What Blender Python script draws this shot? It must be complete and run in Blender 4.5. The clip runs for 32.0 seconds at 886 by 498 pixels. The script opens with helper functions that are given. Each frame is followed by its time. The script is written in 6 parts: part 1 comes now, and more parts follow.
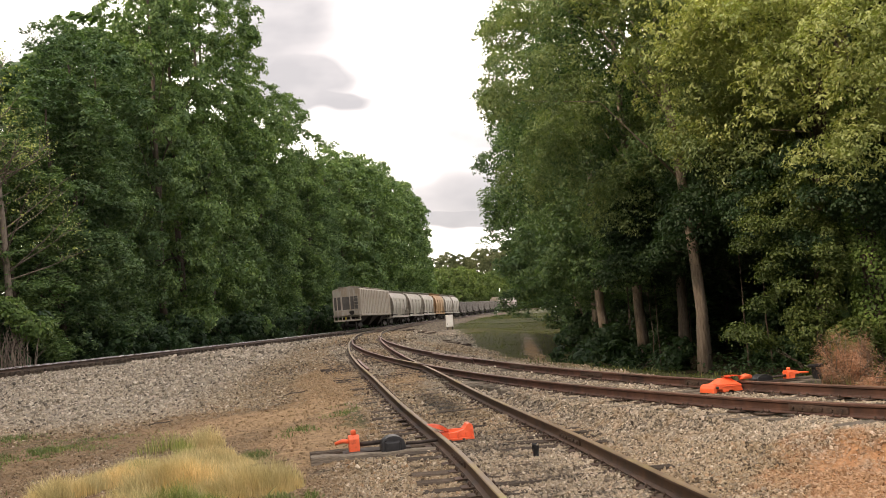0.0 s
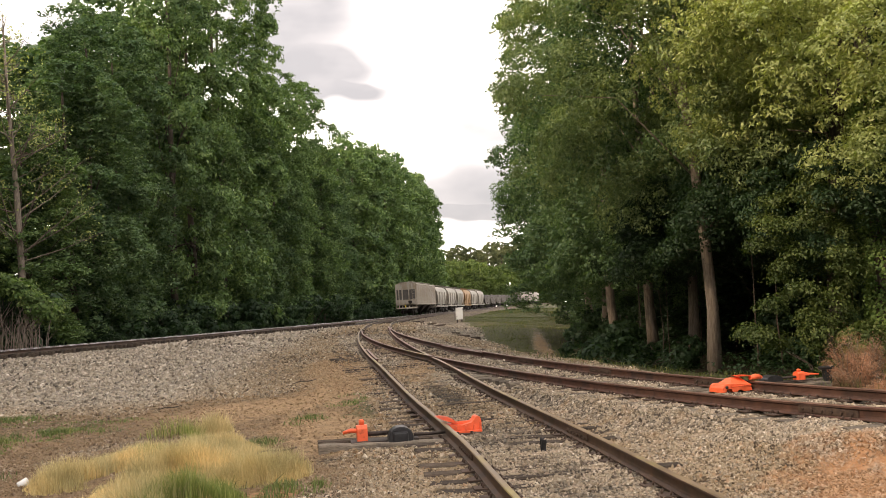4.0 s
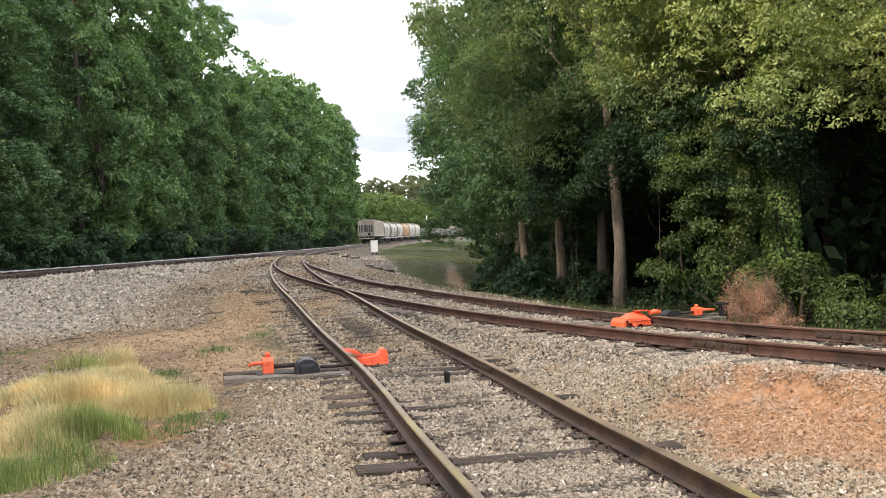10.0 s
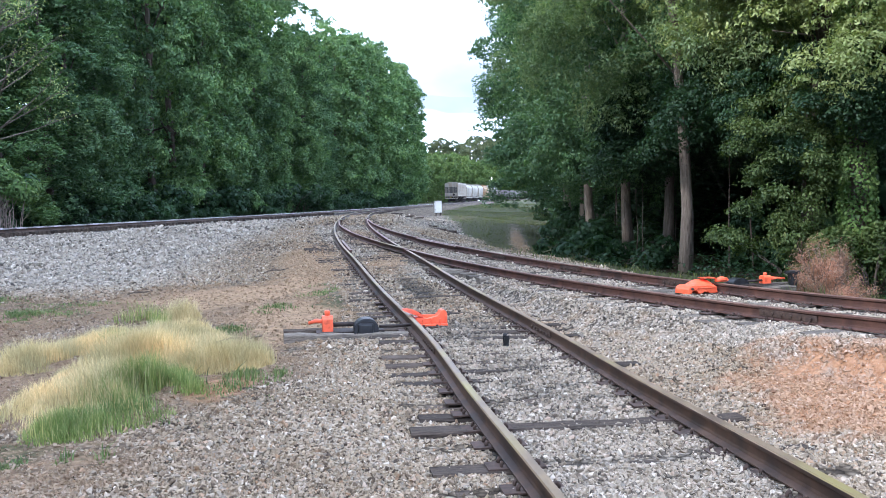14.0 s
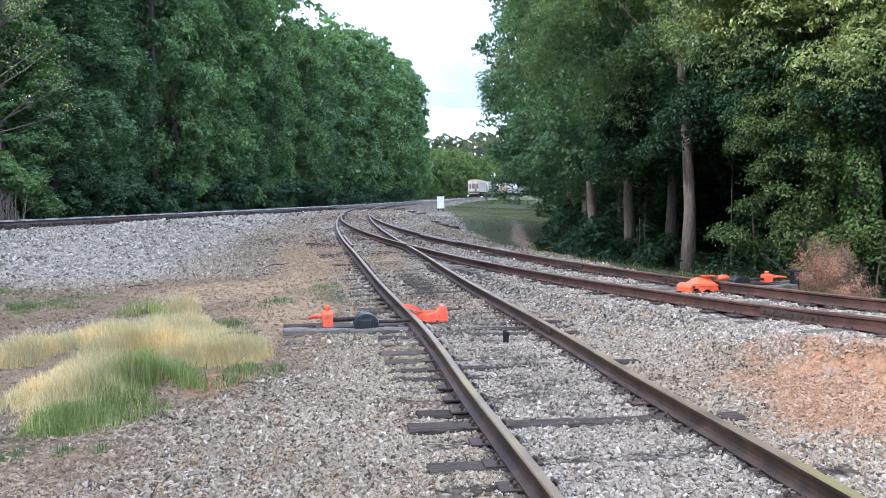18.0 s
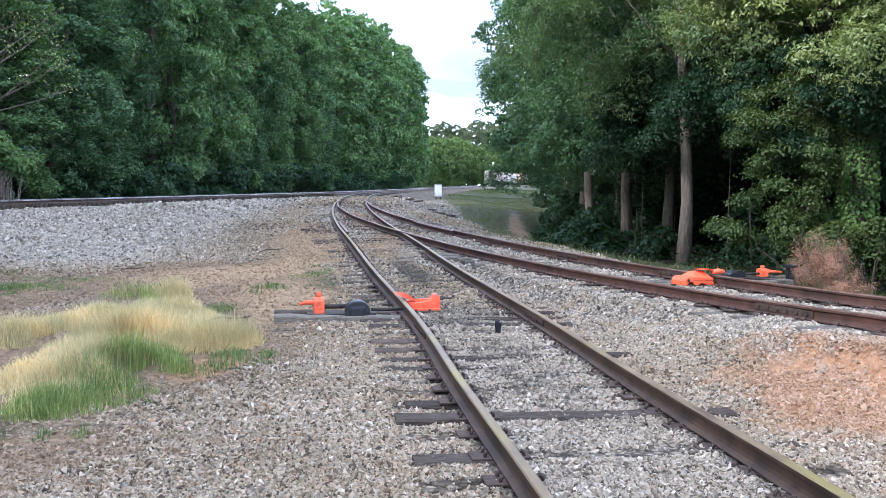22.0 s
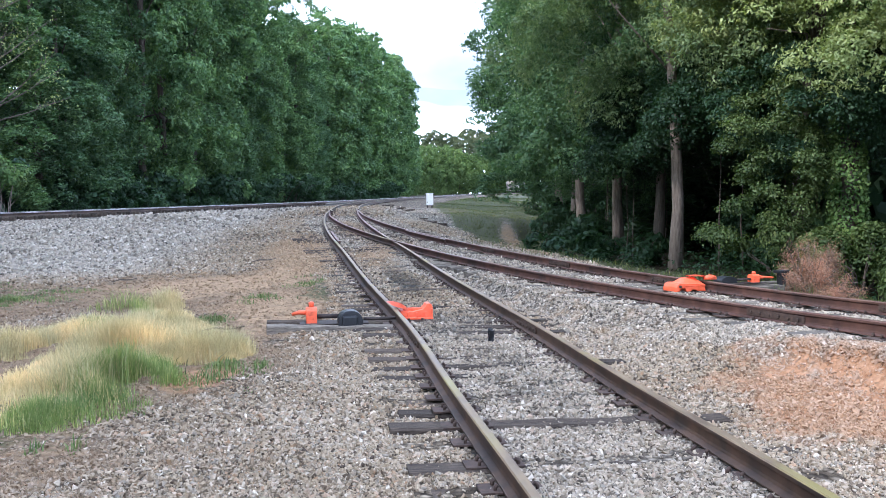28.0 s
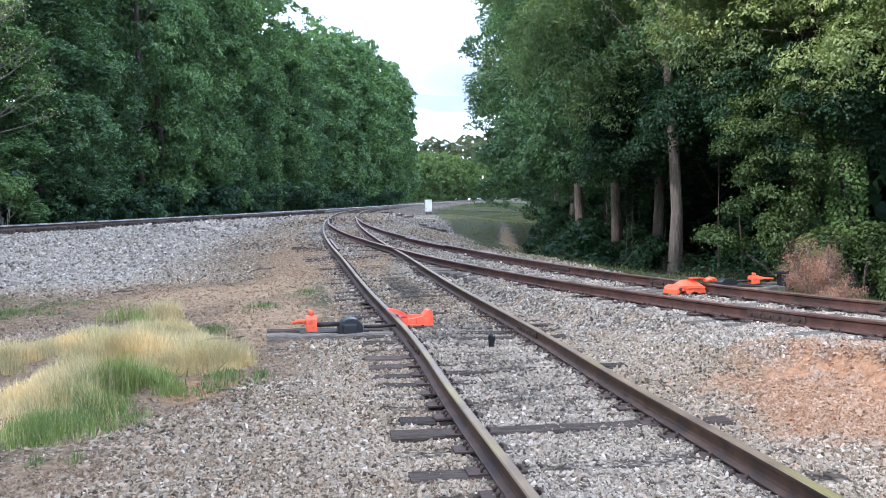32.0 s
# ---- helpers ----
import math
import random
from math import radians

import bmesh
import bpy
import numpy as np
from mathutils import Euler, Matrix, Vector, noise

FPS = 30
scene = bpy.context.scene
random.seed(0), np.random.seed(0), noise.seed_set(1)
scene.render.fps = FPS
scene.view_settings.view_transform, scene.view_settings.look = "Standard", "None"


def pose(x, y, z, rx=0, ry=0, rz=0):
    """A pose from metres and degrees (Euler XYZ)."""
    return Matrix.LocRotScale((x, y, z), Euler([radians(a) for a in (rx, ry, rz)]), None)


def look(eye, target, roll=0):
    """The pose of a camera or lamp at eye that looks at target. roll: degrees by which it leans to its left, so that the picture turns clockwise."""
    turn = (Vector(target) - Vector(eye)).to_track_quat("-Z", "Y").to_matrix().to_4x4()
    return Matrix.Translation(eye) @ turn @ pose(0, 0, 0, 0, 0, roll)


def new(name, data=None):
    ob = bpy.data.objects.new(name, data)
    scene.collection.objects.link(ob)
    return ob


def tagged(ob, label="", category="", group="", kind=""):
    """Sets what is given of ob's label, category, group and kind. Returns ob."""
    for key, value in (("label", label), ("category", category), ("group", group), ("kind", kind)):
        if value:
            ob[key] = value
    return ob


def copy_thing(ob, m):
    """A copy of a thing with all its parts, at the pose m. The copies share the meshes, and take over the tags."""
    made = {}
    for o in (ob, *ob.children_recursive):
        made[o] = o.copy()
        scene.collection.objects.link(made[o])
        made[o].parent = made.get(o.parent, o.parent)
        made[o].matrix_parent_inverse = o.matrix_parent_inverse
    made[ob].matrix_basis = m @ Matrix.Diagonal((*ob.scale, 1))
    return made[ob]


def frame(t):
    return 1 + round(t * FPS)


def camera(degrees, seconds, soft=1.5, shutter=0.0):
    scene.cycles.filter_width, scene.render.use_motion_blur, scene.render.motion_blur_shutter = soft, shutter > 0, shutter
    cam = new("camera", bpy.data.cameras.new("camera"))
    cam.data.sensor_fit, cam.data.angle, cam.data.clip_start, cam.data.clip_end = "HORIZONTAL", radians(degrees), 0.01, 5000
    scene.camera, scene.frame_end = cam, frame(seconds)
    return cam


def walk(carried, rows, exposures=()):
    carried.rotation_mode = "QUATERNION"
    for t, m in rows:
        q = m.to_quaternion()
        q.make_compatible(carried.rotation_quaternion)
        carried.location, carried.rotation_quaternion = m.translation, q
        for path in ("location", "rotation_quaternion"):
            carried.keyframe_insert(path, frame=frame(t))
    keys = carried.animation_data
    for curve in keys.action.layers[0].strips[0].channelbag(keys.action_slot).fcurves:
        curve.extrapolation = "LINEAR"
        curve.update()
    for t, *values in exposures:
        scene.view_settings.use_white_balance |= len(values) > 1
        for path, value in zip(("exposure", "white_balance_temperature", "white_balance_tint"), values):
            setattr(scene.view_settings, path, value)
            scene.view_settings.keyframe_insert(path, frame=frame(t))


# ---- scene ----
cam = camera(50.1, 32.0, soft=0.75)
PATH = [
    (0, (-0.208, -0.249, 1.726), (-0.232, 1.746, 1.872), -4.7),
    (0.5, (-0.207, -0.278, 1.726), (-0.231, 1.716, 1.878), -4.7),
    (1, (-0.201, -0.269, 1.731), (-0.223, 1.725, 1.885), -4.7),
    (1.5, (-0.199, -0.256, 1.734), (-0.226, 1.738, 1.891), -4.5),
    (2, (-0.202, -0.266, 1.73), (-0.24, 1.728, 1.887), -3.9),
    (2.5, (-0.216, -0.275, 1.731), (-0.259, 1.719, 1.883), -3.6),
    (3, (-0.215, -0.244, 1.727), (-0.268, 1.75, 1.87), -3.3),
    (3.5, (-0.224, -0.248, 1.726), (-0.274, 1.747, 1.863), -3.2),
    (5.5, (-0.224, -0.256, 1.721), (-0.267, 1.74, 1.839), -3.4),
    (6, (-0.227, -0.232, 1.726), (-0.279, 1.764, 1.842), -3.2),
    (6.5, (-0.225, -0.232, 1.728), (-0.285, 1.764, 1.843), -3.1),
    (7, (-0.221, -0.222, 1.728), (-0.282, 1.774, 1.839), -3.1),
    (7.5, (-0.22, -0.234, 1.727), (-0.278, 1.762, 1.834), -3.1),
    (8, (-0.221, -0.234, 1.729), (-0.273, 1.763, 1.832), -3.2),
    (8.5, (-0.217, -0.224, 1.722), (-0.271, 1.773, 1.809), -3.1),
    (9, (-0.118, -0.229, 1.722), (-0.146, 1.77, 1.786), -2.8),
    (9.5, (-0.104, -0.243, 1.716), (-0.083, 1.757, 1.742), -2.4),
    (10, (-0.111, -0.266, 1.736), (0.008, 1.73, 1.718), -2.5),
    (10.5, (-0.101, -0.225, 1.741), (0.017, 1.771, 1.691), -2.8),
    (11, (-0.053, -0.14, 1.738), (-0.031, 1.859, 1.687), -3.1),
    (11.5, (-0.053, -0.122, 1.732), (-0.072, 1.877, 1.67), -2.1),
    (12, (-0.055, -0.124, 1.73), (-0.079, 1.875, 1.659), -1.2),
    (12.5, (-0.065, -0.137, 1.735), (-0.085, 1.861, 1.658), -0.9),
    (13, (-0.066, -0.117, 1.738), (-0.084, 1.882, 1.66), -1.5),
    (13.5, (-0.067, -0.129, 1.735), (-0.086, 1.87, 1.648), -1.5),
    (15.5, (-0.074, -0.129, 1.736), (-0.084, 1.868, 1.634), -1.1),
    (16, (-0.074, -0.131, 1.732), (-0.101, 1.867, 1.647), -0.4),
    (16.5, (-0.072, -0.118, 1.734), (-0.107, 1.881, 1.657), -0.6),
    (17, (-0.071, -0.114, 1.731), (-0.095, 1.884, 1.642), -0.8),
    (17.5, (-0.068, -0.108, 1.735), (-0.082, 1.889, 1.635), -0.8),
    (18, (-0.046, -0.1, 1.733), (-0.07, 1.897, 1.629), -1.0),
    (18.5, (-0.003, -0.086, 1.727), (-0.063, 1.911, 1.624), -1.2),
    (19, (0.029, -0.045, 1.713), (-0.095, 1.949, 1.612), -1.4),
    (19.5, (0.001, -0.085, 1.73), (-0.095, 1.91, 1.633), -1.7),
    (20, (-0.057, -0.078, 1.726), (-0.066, 1.92, 1.637), -2.2),
    (20.5, (-0.048, -0.022, 1.743), (-0.062, 1.977, 1.659), -2.2),
    (21, (-0.015, -0.013, 1.735), (-0.047, 1.985, 1.65), -0.9),
    (21.5, (-0.006, -0.015, 1.725), (-0.014, 1.981, 1.599), -0.6),
    (22, (-0.002, 0.01, 1.73), (-0.02, 2.006, 1.601), 0.1),
    (22.5, (0.002, 0.007, 1.732), (-0.004, 2.004, 1.625), 0.2),
    (23, (-0.001, 0.015, 1.729), (-0.001, 2.013, 1.629), 0.0),
    (23.5, (-0.001, 0.017, 1.729), (-0.009, 2.014, 1.63), -0.1),
    (24, (-0.004, 0.015, 1.731), (-0.015, 2.013, 1.634), -0.2),
    (24.5, (0.0, 0.02, 1.73), (-0.011, 2.018, 1.632), -0.3),
    (25, (0.001, 0.016, 1.73), (-0.008, 2.014, 1.628), -0.1),
    (25.5, (0.004, 0.002, 1.734), (-0.002, 1.999, 1.63), -0.0),
    (27.5, (0.002, 0.008, 1.734), (0.0, 2.005, 1.625), -0.2),
    (28, (-0.004, 0.002, 1.732), (-0.005, 1.999, 1.621), -0.4),
    (28.5, (0.001, -0.006, 1.732), (0.001, 1.991, 1.618), -0.5),
    (29, (0.002, -0.002, 1.733), (0.005, 1.994, 1.619), -0.7),
    (29.5, (0.0, 0.007, 1.733), (0.004, 2.004, 1.621), -0.9),
    (30, (-0.002, 0.0, 1.734), (0.004, 1.997, 1.622), -1.0),
    (30.5, (-0.001, 0.002, 1.735), (0.005, 1.999, 1.623), -1.1),
    (31, (0.003, 0.017, 1.737), (0.009, 2.015, 1.629), -1.3),
    (31.5, (0.001, 0.005, 1.738), (0.005, 2.002, 1.635), -1.5),
    (32, (0.002, 0.02, 1.732), (0.002, 2.018, 1.634), -1.3),
]

EXPOSURES = [(0, 0.14, 7250, 17), (8, 0.19, 7400, 17), (9, 0.5, 7600, 17), (9.7, 0.55, 6800, 12), (10.5, 0.67, 5300, 13), (11.2, 0.76, 4950, 13), (13, 0.77, 4880, 13), (32, 0.75, 4880, 13)]
walk(cam, [(t, look(eye, target, roll)) for t, eye, target, roll in PATH], EXPOSURES)

SKY_STRENGTH = 0.15
CLOUD_GAIN = 23.5
CLOUD_SHIFT = (0.0, 0.0, 0.0)
SUN_STRENGTH = 3.9
SUN_ELEVATION = 32
SUN_AZIMUTH = 236.0

# ---------- world and sun ----------
world = bpy.data.worlds.new("overcast_sky")
scene.world = world
world.use_nodes = True
wn, wl = world.node_tree.nodes, world.node_tree.links
wn.clear()
w_out = wn.new("ShaderNodeOutputWorld")
w_bg = wn.new("ShaderNodeBackground")
w_bg.inputs["Strength"].default_value = SKY_STRENGTH
w_sky = wn.new("ShaderNodeTexSky")
w_sky.sky_type = "NISHITA"
w_sky.sun_disc = False
w_sky.sun_elevation = radians(SUN_ELEVATION)
w_sky.sun_rotation = radians(SUN_AZIMUTH)
w_sky.air_density, w_sky.dust_density, w_sky.ozone_density = 1.0, 1.5, 1.0
w_tc = wn.new("ShaderNodeTexCoord")
w_sep = wn.new("ShaderNodeSeparateXYZ")
wl.new(w_tc.outputs["Generated"], w_sep.inputs[0])
# clouds lie on a flat deck: divide by the height above the horizon
w_h = wn.new("ShaderNodeMath"); w_h.operation = "ADD"; w_h.inputs[1].default_value = 0.16
wl.new(w_sep.outputs["Z"], w_h.inputs[0])
w_hm = wn.new("ShaderNodeMath"); w_hm.operation = "MAXIMUM"; w_hm.inputs[1].default_value = 0.08
wl.new(w_h.outputs[0], w_hm.inputs[0])
w_div = wn.new("ShaderNodeVectorMath"); w_div.operation = "DIVIDE"
w_cmb = wn.new("ShaderNodeCombineXYZ")
for k in range(3):
    wl.new(w_hm.outputs[0], w_cmb.inputs[k])
wl.new(w_tc.outputs["Generated"], w_div.inputs[0])
wl.new(w_cmb.outputs[0], w_div.inputs[1])
w_map = wn.new("ShaderNodeMapping")
w_map.inputs["Scale"].default_value = (0.8, 1.15, 0.0)
w_map.inputs["Location"].default_value = CLOUD_SHIFT
wl.new(w_div.outputs[0], w_map.inputs["Vector"])
w_no = wn.new("ShaderNodeTexNoise")
w_no.inputs["Scale"].default_value = 1.15
w_no.inputs["Detail"].default_value = 5.0
w_no.inputs["Roughness"].default_value = 0.48
w_no.inputs["Distortion"].default_value = 0.5
wl.new(w_map.outputs[0], w_no.inputs["Vector"])
w_ramp = wn.new("ShaderNodeValToRGB")
w_ramp.color_ramp.elements[0].position = 0.45
w_ramp.color_ramp.elements[0].color = (0.215, 0.228, 0.25, 1)
w_ramp.color_ramp.elements[1].position = 0.68
w_ramp.color_ramp.elements[1].color = (1.0, 0.985, 0.97, 1)
wl.new(w_no.outputs["Fac"], w_ramp.inputs[0])
w_gain = wn.new("ShaderNodeVectorMath"); w_gain.operation = "SCALE"
# an overcast dome is brighter overhead than at the horizon
w_dome = wn.new("ShaderNodeMath"); w_dome.operation = "MULTIPLY_ADD"; w_dome.use_clamp = False
w_zp = wn.new("ShaderNodeMath"); w_zp.operation = "MAXIMUM"; w_zp.inputs[1].default_value = 0.0
wl.new(w_sep.outputs["Z"], w_zp.inputs[0])
wl.new(w_zp.outputs[0], w_dome.inputs[0])
w_dome.inputs[1].default_value = 0.7 * CLOUD_GAIN
w_dome.inputs[2].default_value = 0.78 * CLOUD_GAIN
wl.new(w_dome.outputs[0], w_gain.inputs["Scale"])
# a clear white band lies low over the horizon
w_low = wn.new("ShaderNodeMapRange")
w_low.interpolation_type = "SMOOTHSTEP"
w_low.inputs["From Min"].default_value, w_low.inputs["From Max"].default_value = 0.07, 0.13
wl.new(w_sep.outputs["Z"], w_low.inputs["Value"])
w_band = wn.new("ShaderNodeMix"); w_band.data_type = "RGBA"
w_band.inputs[6].default_value = (1.0, 0.985, 0.97, 1)
wl.new(w_low.outputs[0], w_band.inputs["Factor"])
wl.new(w_ramp.outputs[0], w_band.inputs[7])
def w_math(op, a, b=0.0, clamp=False):
    n = wn.new("ShaderNodeMath")
    n.operation, n.use_clamp = op, clamp
    for sock, v in ((n.inputs[0], a), (n.inputs[1], b)):
        if isinstance(v, (int, float)):
            sock.default_value = v
        else:
            wl.new(v, sock)
    return n.outputs[0]


def w_smooth(v, lo, hi):
    n = wn.new("ShaderNodeMapRange")
    n.interpolation_type = "SMOOTHSTEP"
    n.inputs["From Min"].default_value, n.inputs["From Max"].default_value = lo, hi
    wl.new(v, n.inputs["Value"])
    return n.outputs[0]


# ahead of the viewer the deck thins out to white, with a few grey clouds drifting below it
w_fwd = w_math("MAXIMUM", w_sep.outputs["Y"], 0.05)
w_u, w_v = w_math("DIVIDE", w_sep.outputs["X"], w_fwd), w_math("DIVIDE", w_sep.outputs["Z"], w_fwd)
w_uv = wn.new("ShaderNodeCombineXYZ")
wl.new(w_u, w_uv.inputs[0])
wl.new(w_v, w_uv.inputs[1])


def w_noise(scale, detail, rough, stretch):
    mp = wn.new("ShaderNodeMapping")
    mp.inputs["Scale"].default_value = stretch
    wl.new(w_uv.outputs[0], mp.inputs["Vector"])
    n = wn.new("ShaderNodeTexNoise")
    n.inputs["Scale"].default_value, n.inputs["Detail"].default_value, n.inputs["Roughness"].default_value = scale, detail, rough
    wl.new(mp.outputs[0], n.inputs["Vector"])
    return n


w_warp = wn.new("ShaderNodeSeparateColor")
wl.new(w_noise(9.0, 2.5, 0.5, (1, 1.3, 1)).outputs["Color"], w_warp.inputs[0])
w_u = w_math("ADD", w_u, w_math("MULTIPLY", w_math("SUBTRACT", w_warp.outputs[0], 0.5), 0.10))
w_v = w_math("ADD", w_v, w_math("MULTIPLY", w_math("SUBTRACT", w_warp.outputs[1], 0.5), 0.06))
w_cover = 0.0
for cu, cv, ru, rv, much in ((-0.175, 0.325, 0.13, 0.10, 1.0), (-0.135, 0.255, 0.085, 0.045, 0.75), (-0.075, 0.243, 0.085, 0.014, 0.55), (0.035, 0.186, 0.075, 0.026, 0.8),
                             (0.03, 0.128, 0.17, 0.045, 0.95), (0.03, 0.098, 0.2, 0.016, 1.0), (-0.42, 0.30, 0.12, 0.08, 0.8)):
    du, dv = w_math("DIVIDE", w_math("SUBTRACT", w_u, cu), ru), w_math("DIVIDE", w_math("SUBTRACT", w_v, cv), rv)
    far2 = w_math("ADD", w_math("MULTIPLY", du, du), w_math("MULTIPLY", dv, dv))
    w_cover = w_math("ADD", w_cover, w_math("MULTIPLY", w_smooth(far2, 1.0, 0.0), much))
w_cover = w_math("MULTIPLY", w_math("MINIMUM", w_cover, 1.0), w_math("ADD", w_math("MULTIPLY", w_noise(12.0, 3.0, 0.5, (1, 2.0, 1)).outputs["Fac"], 0.5), 0.75))
w_thin = w_math("POWER", 0.20, w_cover)
w_white = wn.new("ShaderNodeMix"); w_white.data_type = "RGBA"
w_white.inputs[6].default_value = (0.19, 0.197, 0.21, 1)
w_white.inputs[7].default_value = (1.0, 0.985, 0.97, 1)
wl.new(w_math("DIVIDE", w_math("SUBTRACT", w_thin, 0.19), 0.81, True), w_white.inputs["Factor"])
w_front = w_math("MULTIPLY", w_smooth(w_sep.outputs["Y"], 0.55, 0.8), w_smooth(w_v, 0.62, 0.42))
w_join = wn.new("ShaderNodeMix"); w_join.data_type = "RGBA"
wl.new(w_front, w_join.inputs["Factor"])
wl.new(w_band.outputs[2], w_join.inputs[6])
wl.new(w_white.outputs[2], w_join.inputs[7])
wl.new(w_join.outputs[2], w_gain.inputs[0])
w_mix = wn.new("ShaderNodeMix"); w_mix.data_type = "RGBA"
w_mix.inputs["Factor"].default_value = 0.93
wl.new(w_sky.outputs[0], w_mix.inputs[6])
wl.new(w_gain.outputs[0], w_mix.inputs[7])
wl.new(w_mix.outputs[2], w_bg.inputs["Color"])
wl.new(w_bg.outputs[0], w_out.inputs[0])

sun_data = bpy.data.lights.new("sun", "SUN")
sun_data.energy, sun_data.angle, sun_data.color = SUN_STRENGTH, radians(9), (1.0, 0.86, 0.66)
sun = new("sun", sun_data)
_az, _el = radians(SUN_AZIMUTH), radians(SUN_ELEVATION)
_from = Vector((math.sin(_az) * math.cos(_el), math.cos(_az) * math.cos(_el), math.sin(_el)))
sun.matrix_world = look(_from * 300, (0, 0, 0))


# ---------- materials ----------
def nodes_of(name):
    m = bpy.data.materials.new(name)
    m.use_nodes = True
    nt = m.node_tree
    return m, nt, nt.nodes["Principled BSDF"]


def ramp(nt, src, stops):
    r = nt.nodes.new("ShaderNodeValToRGB")
    els = r.color_ramp.elements
    while len(els) < len(stops):
        els.new(0.5)
    for e, (p, c) in zip(els, stops):
        e.position, e.color = p, (*c, 1)
    nt.links.new(src, r.inputs[0])
    return r.outputs[0]


def noise_tex(nt, coord, scale, detail=4.0, rough=0.55, stretch=None):
    if stretch:
        mp = nt.nodes.new("ShaderNodeMapping")
        mp.inputs["Scale"].default_value = stretch
        nt.links.new(coord, mp.inputs["Vector"])
        coord = mp.outputs[0]
    n = nt.nodes.new("ShaderNodeTexNoise")
    n.inputs["Scale"].default_value = scale
    n.inputs["Detail"].default_value = detail
    n.inputs["Roughness"].default_value = rough
    nt.links.new(coord, n.inputs["Vector"])
    return n.outputs["Fac"]


def mixed(nt, fac, a, b, blend="MIX"):
    m = nt.nodes.new("ShaderNodeMix")
    m.data_type, m.blend_type = "RGBA", blend
    for sock, v in ((m.inputs[0], fac), (m.inputs[6], a), (m.inputs[7], b)):
        if isinstance(v, (int, float)):
            sock.default_value = v
        elif isinstance(v, tuple):
            sock.default_value = (*v, 1)
        else:
            nt.links.new(v, sock)
    return m.outputs[2]


def math_node(nt, op, a, b=0.0, clamp=False):
    m = nt.nodes.new("ShaderNodeMath")
    m.operation, m.use_clamp = op, clamp
    for sock, v in ((m.inputs[0], a), (m.inputs[1], b)):
        if isinstance(v, (int, float)):
            sock.default_value = v
        else:
            nt.links.new(v, sock)
    return m.outputs[0]


def coords(nt, which="Object"):
    if which == "World":
        return nt.nodes.new("ShaderNodeNewGeometry").outputs["Position"]
    return nt.nodes.new("ShaderNodeTexCoord").outputs[which]


def bump(nt, bsdf, height, strength, distance):
    b = nt.nodes.new("ShaderNodeBump")
    b.inputs["Strength"].default_value = strength
    b.inputs["Distance"].default_value = distance
    nt.links.new(height, b.inputs["Height"])
    nt.links.new(b.outputs[0], bsdf.inputs["Normal"])


def attr(nt, name):
    a = nt.nodes.new("ShaderNodeAttribute")
    a.attribute_name = name
    return a.outputs["Fac"]


def surface(name, dark, light, scale, rough=0.8, metal=0.0, bumpy=0.3, depth=0.01, which="Object", stretch=None, vary=None,
            stain=None, stain_scale=1.0, stain_low=0.5, spec=0.5):
    """Two-scale mottled surface, with an optional stain colour and a per-object or per-island change of tone."""
    m, nt, bsdf = nodes_of(name)
    co = coords(nt, which)
    fine = noise_tex(nt, co, scale, 6.0, 0.62, stretch)
    col = ramp(nt, fine, [(0.3, dark), (0.7, light)])
    if stain:
        big = noise_tex(nt, co, stain_scale, 5.0, 0.6, None)
        fac = ramp(nt, big, [(stain_low, (0, 0, 0)), (stain_low + 0.14, (1, 1, 1))])
        col = mixed(nt, fac, col, stain)
    if vary:
        if vary == "island":
            rnd = nt.nodes.new("ShaderNodeNewGeometry").outputs["Random Per Island"]
        else:
            rnd = nt.nodes.new("ShaderNodeObjectInfo").outputs["Random"]
        tone = ramp(nt, rnd, [(0.0, (0.62, 0.62, 0.62)), (1.0, (1.28, 1.25, 1.2))])
        col = mixed(nt, 1.0, col, tone, "MULTIPLY")
    nt.links.new(col, bsdf.inputs["Base Color"])
    r = ramp(nt, fine, [(0.2, (rough - 0.08,) * 3), (0.8, (min(1, rough + 0.1),) * 3)])
    nt.links.new(r, bsdf.inputs["Roughness"])
    bsdf.inputs["Metallic"].default_value = metal
    bsdf.inputs["Specular IOR Level"].default_value = spec
    if bumpy:
        bump(nt, bsdf, fine, bumpy, depth)
    return m


def leaf_material(name, dark, light, warm, patch=0.25, shine=(1.15, 1.25, 0.5)):
    """Leaf: diffuse with light coming through, tone changing leaf by leaf and from bough to bough."""
    m, nt, bsdf = nodes_of(name)
    rnd = nt.nodes.new("ShaderNodeNewGeometry").outputs["Random Per Island"]
    big = noise_tex(nt, coords(nt, "World"), patch, 3.0, 0.5)
    a = ramp(nt, rnd, [(0.0, dark), (0.75, light), (1.0, warm)])
    tone = ramp(nt, big, [(0.3, (0.62, 0.68, 0.62)), (0.7, (1.3, 1.22, 1.05))])
    col = mixed(nt, 1.0, a, tone, "MULTIPLY")
    nt.links.new(col, bsdf.inputs["Base Color"])
    bsdf.inputs["Roughness"].default_value = 0.55
    bsdf.inputs["Specular IOR Level"].default_value = 0.3
    tr = nt.nodes.new("ShaderNodeBsdfTranslucent")
    nt.links.new(mixed(nt, 1.0, col, shine, "MULTIPLY"), tr.inputs["Color"])
    mx = nt.nodes.new("ShaderNodeMixShader")
    mx.inputs[0].default_value = 0.38
    nt.links.new(bsdf.outputs[0], mx.inputs[1])
    nt.links.new(tr.outputs[0], mx.inputs[2])
    nt.links.new(mx.outputs[0], nt.nodes["Material Output"].inputs["Surface"])
    return m


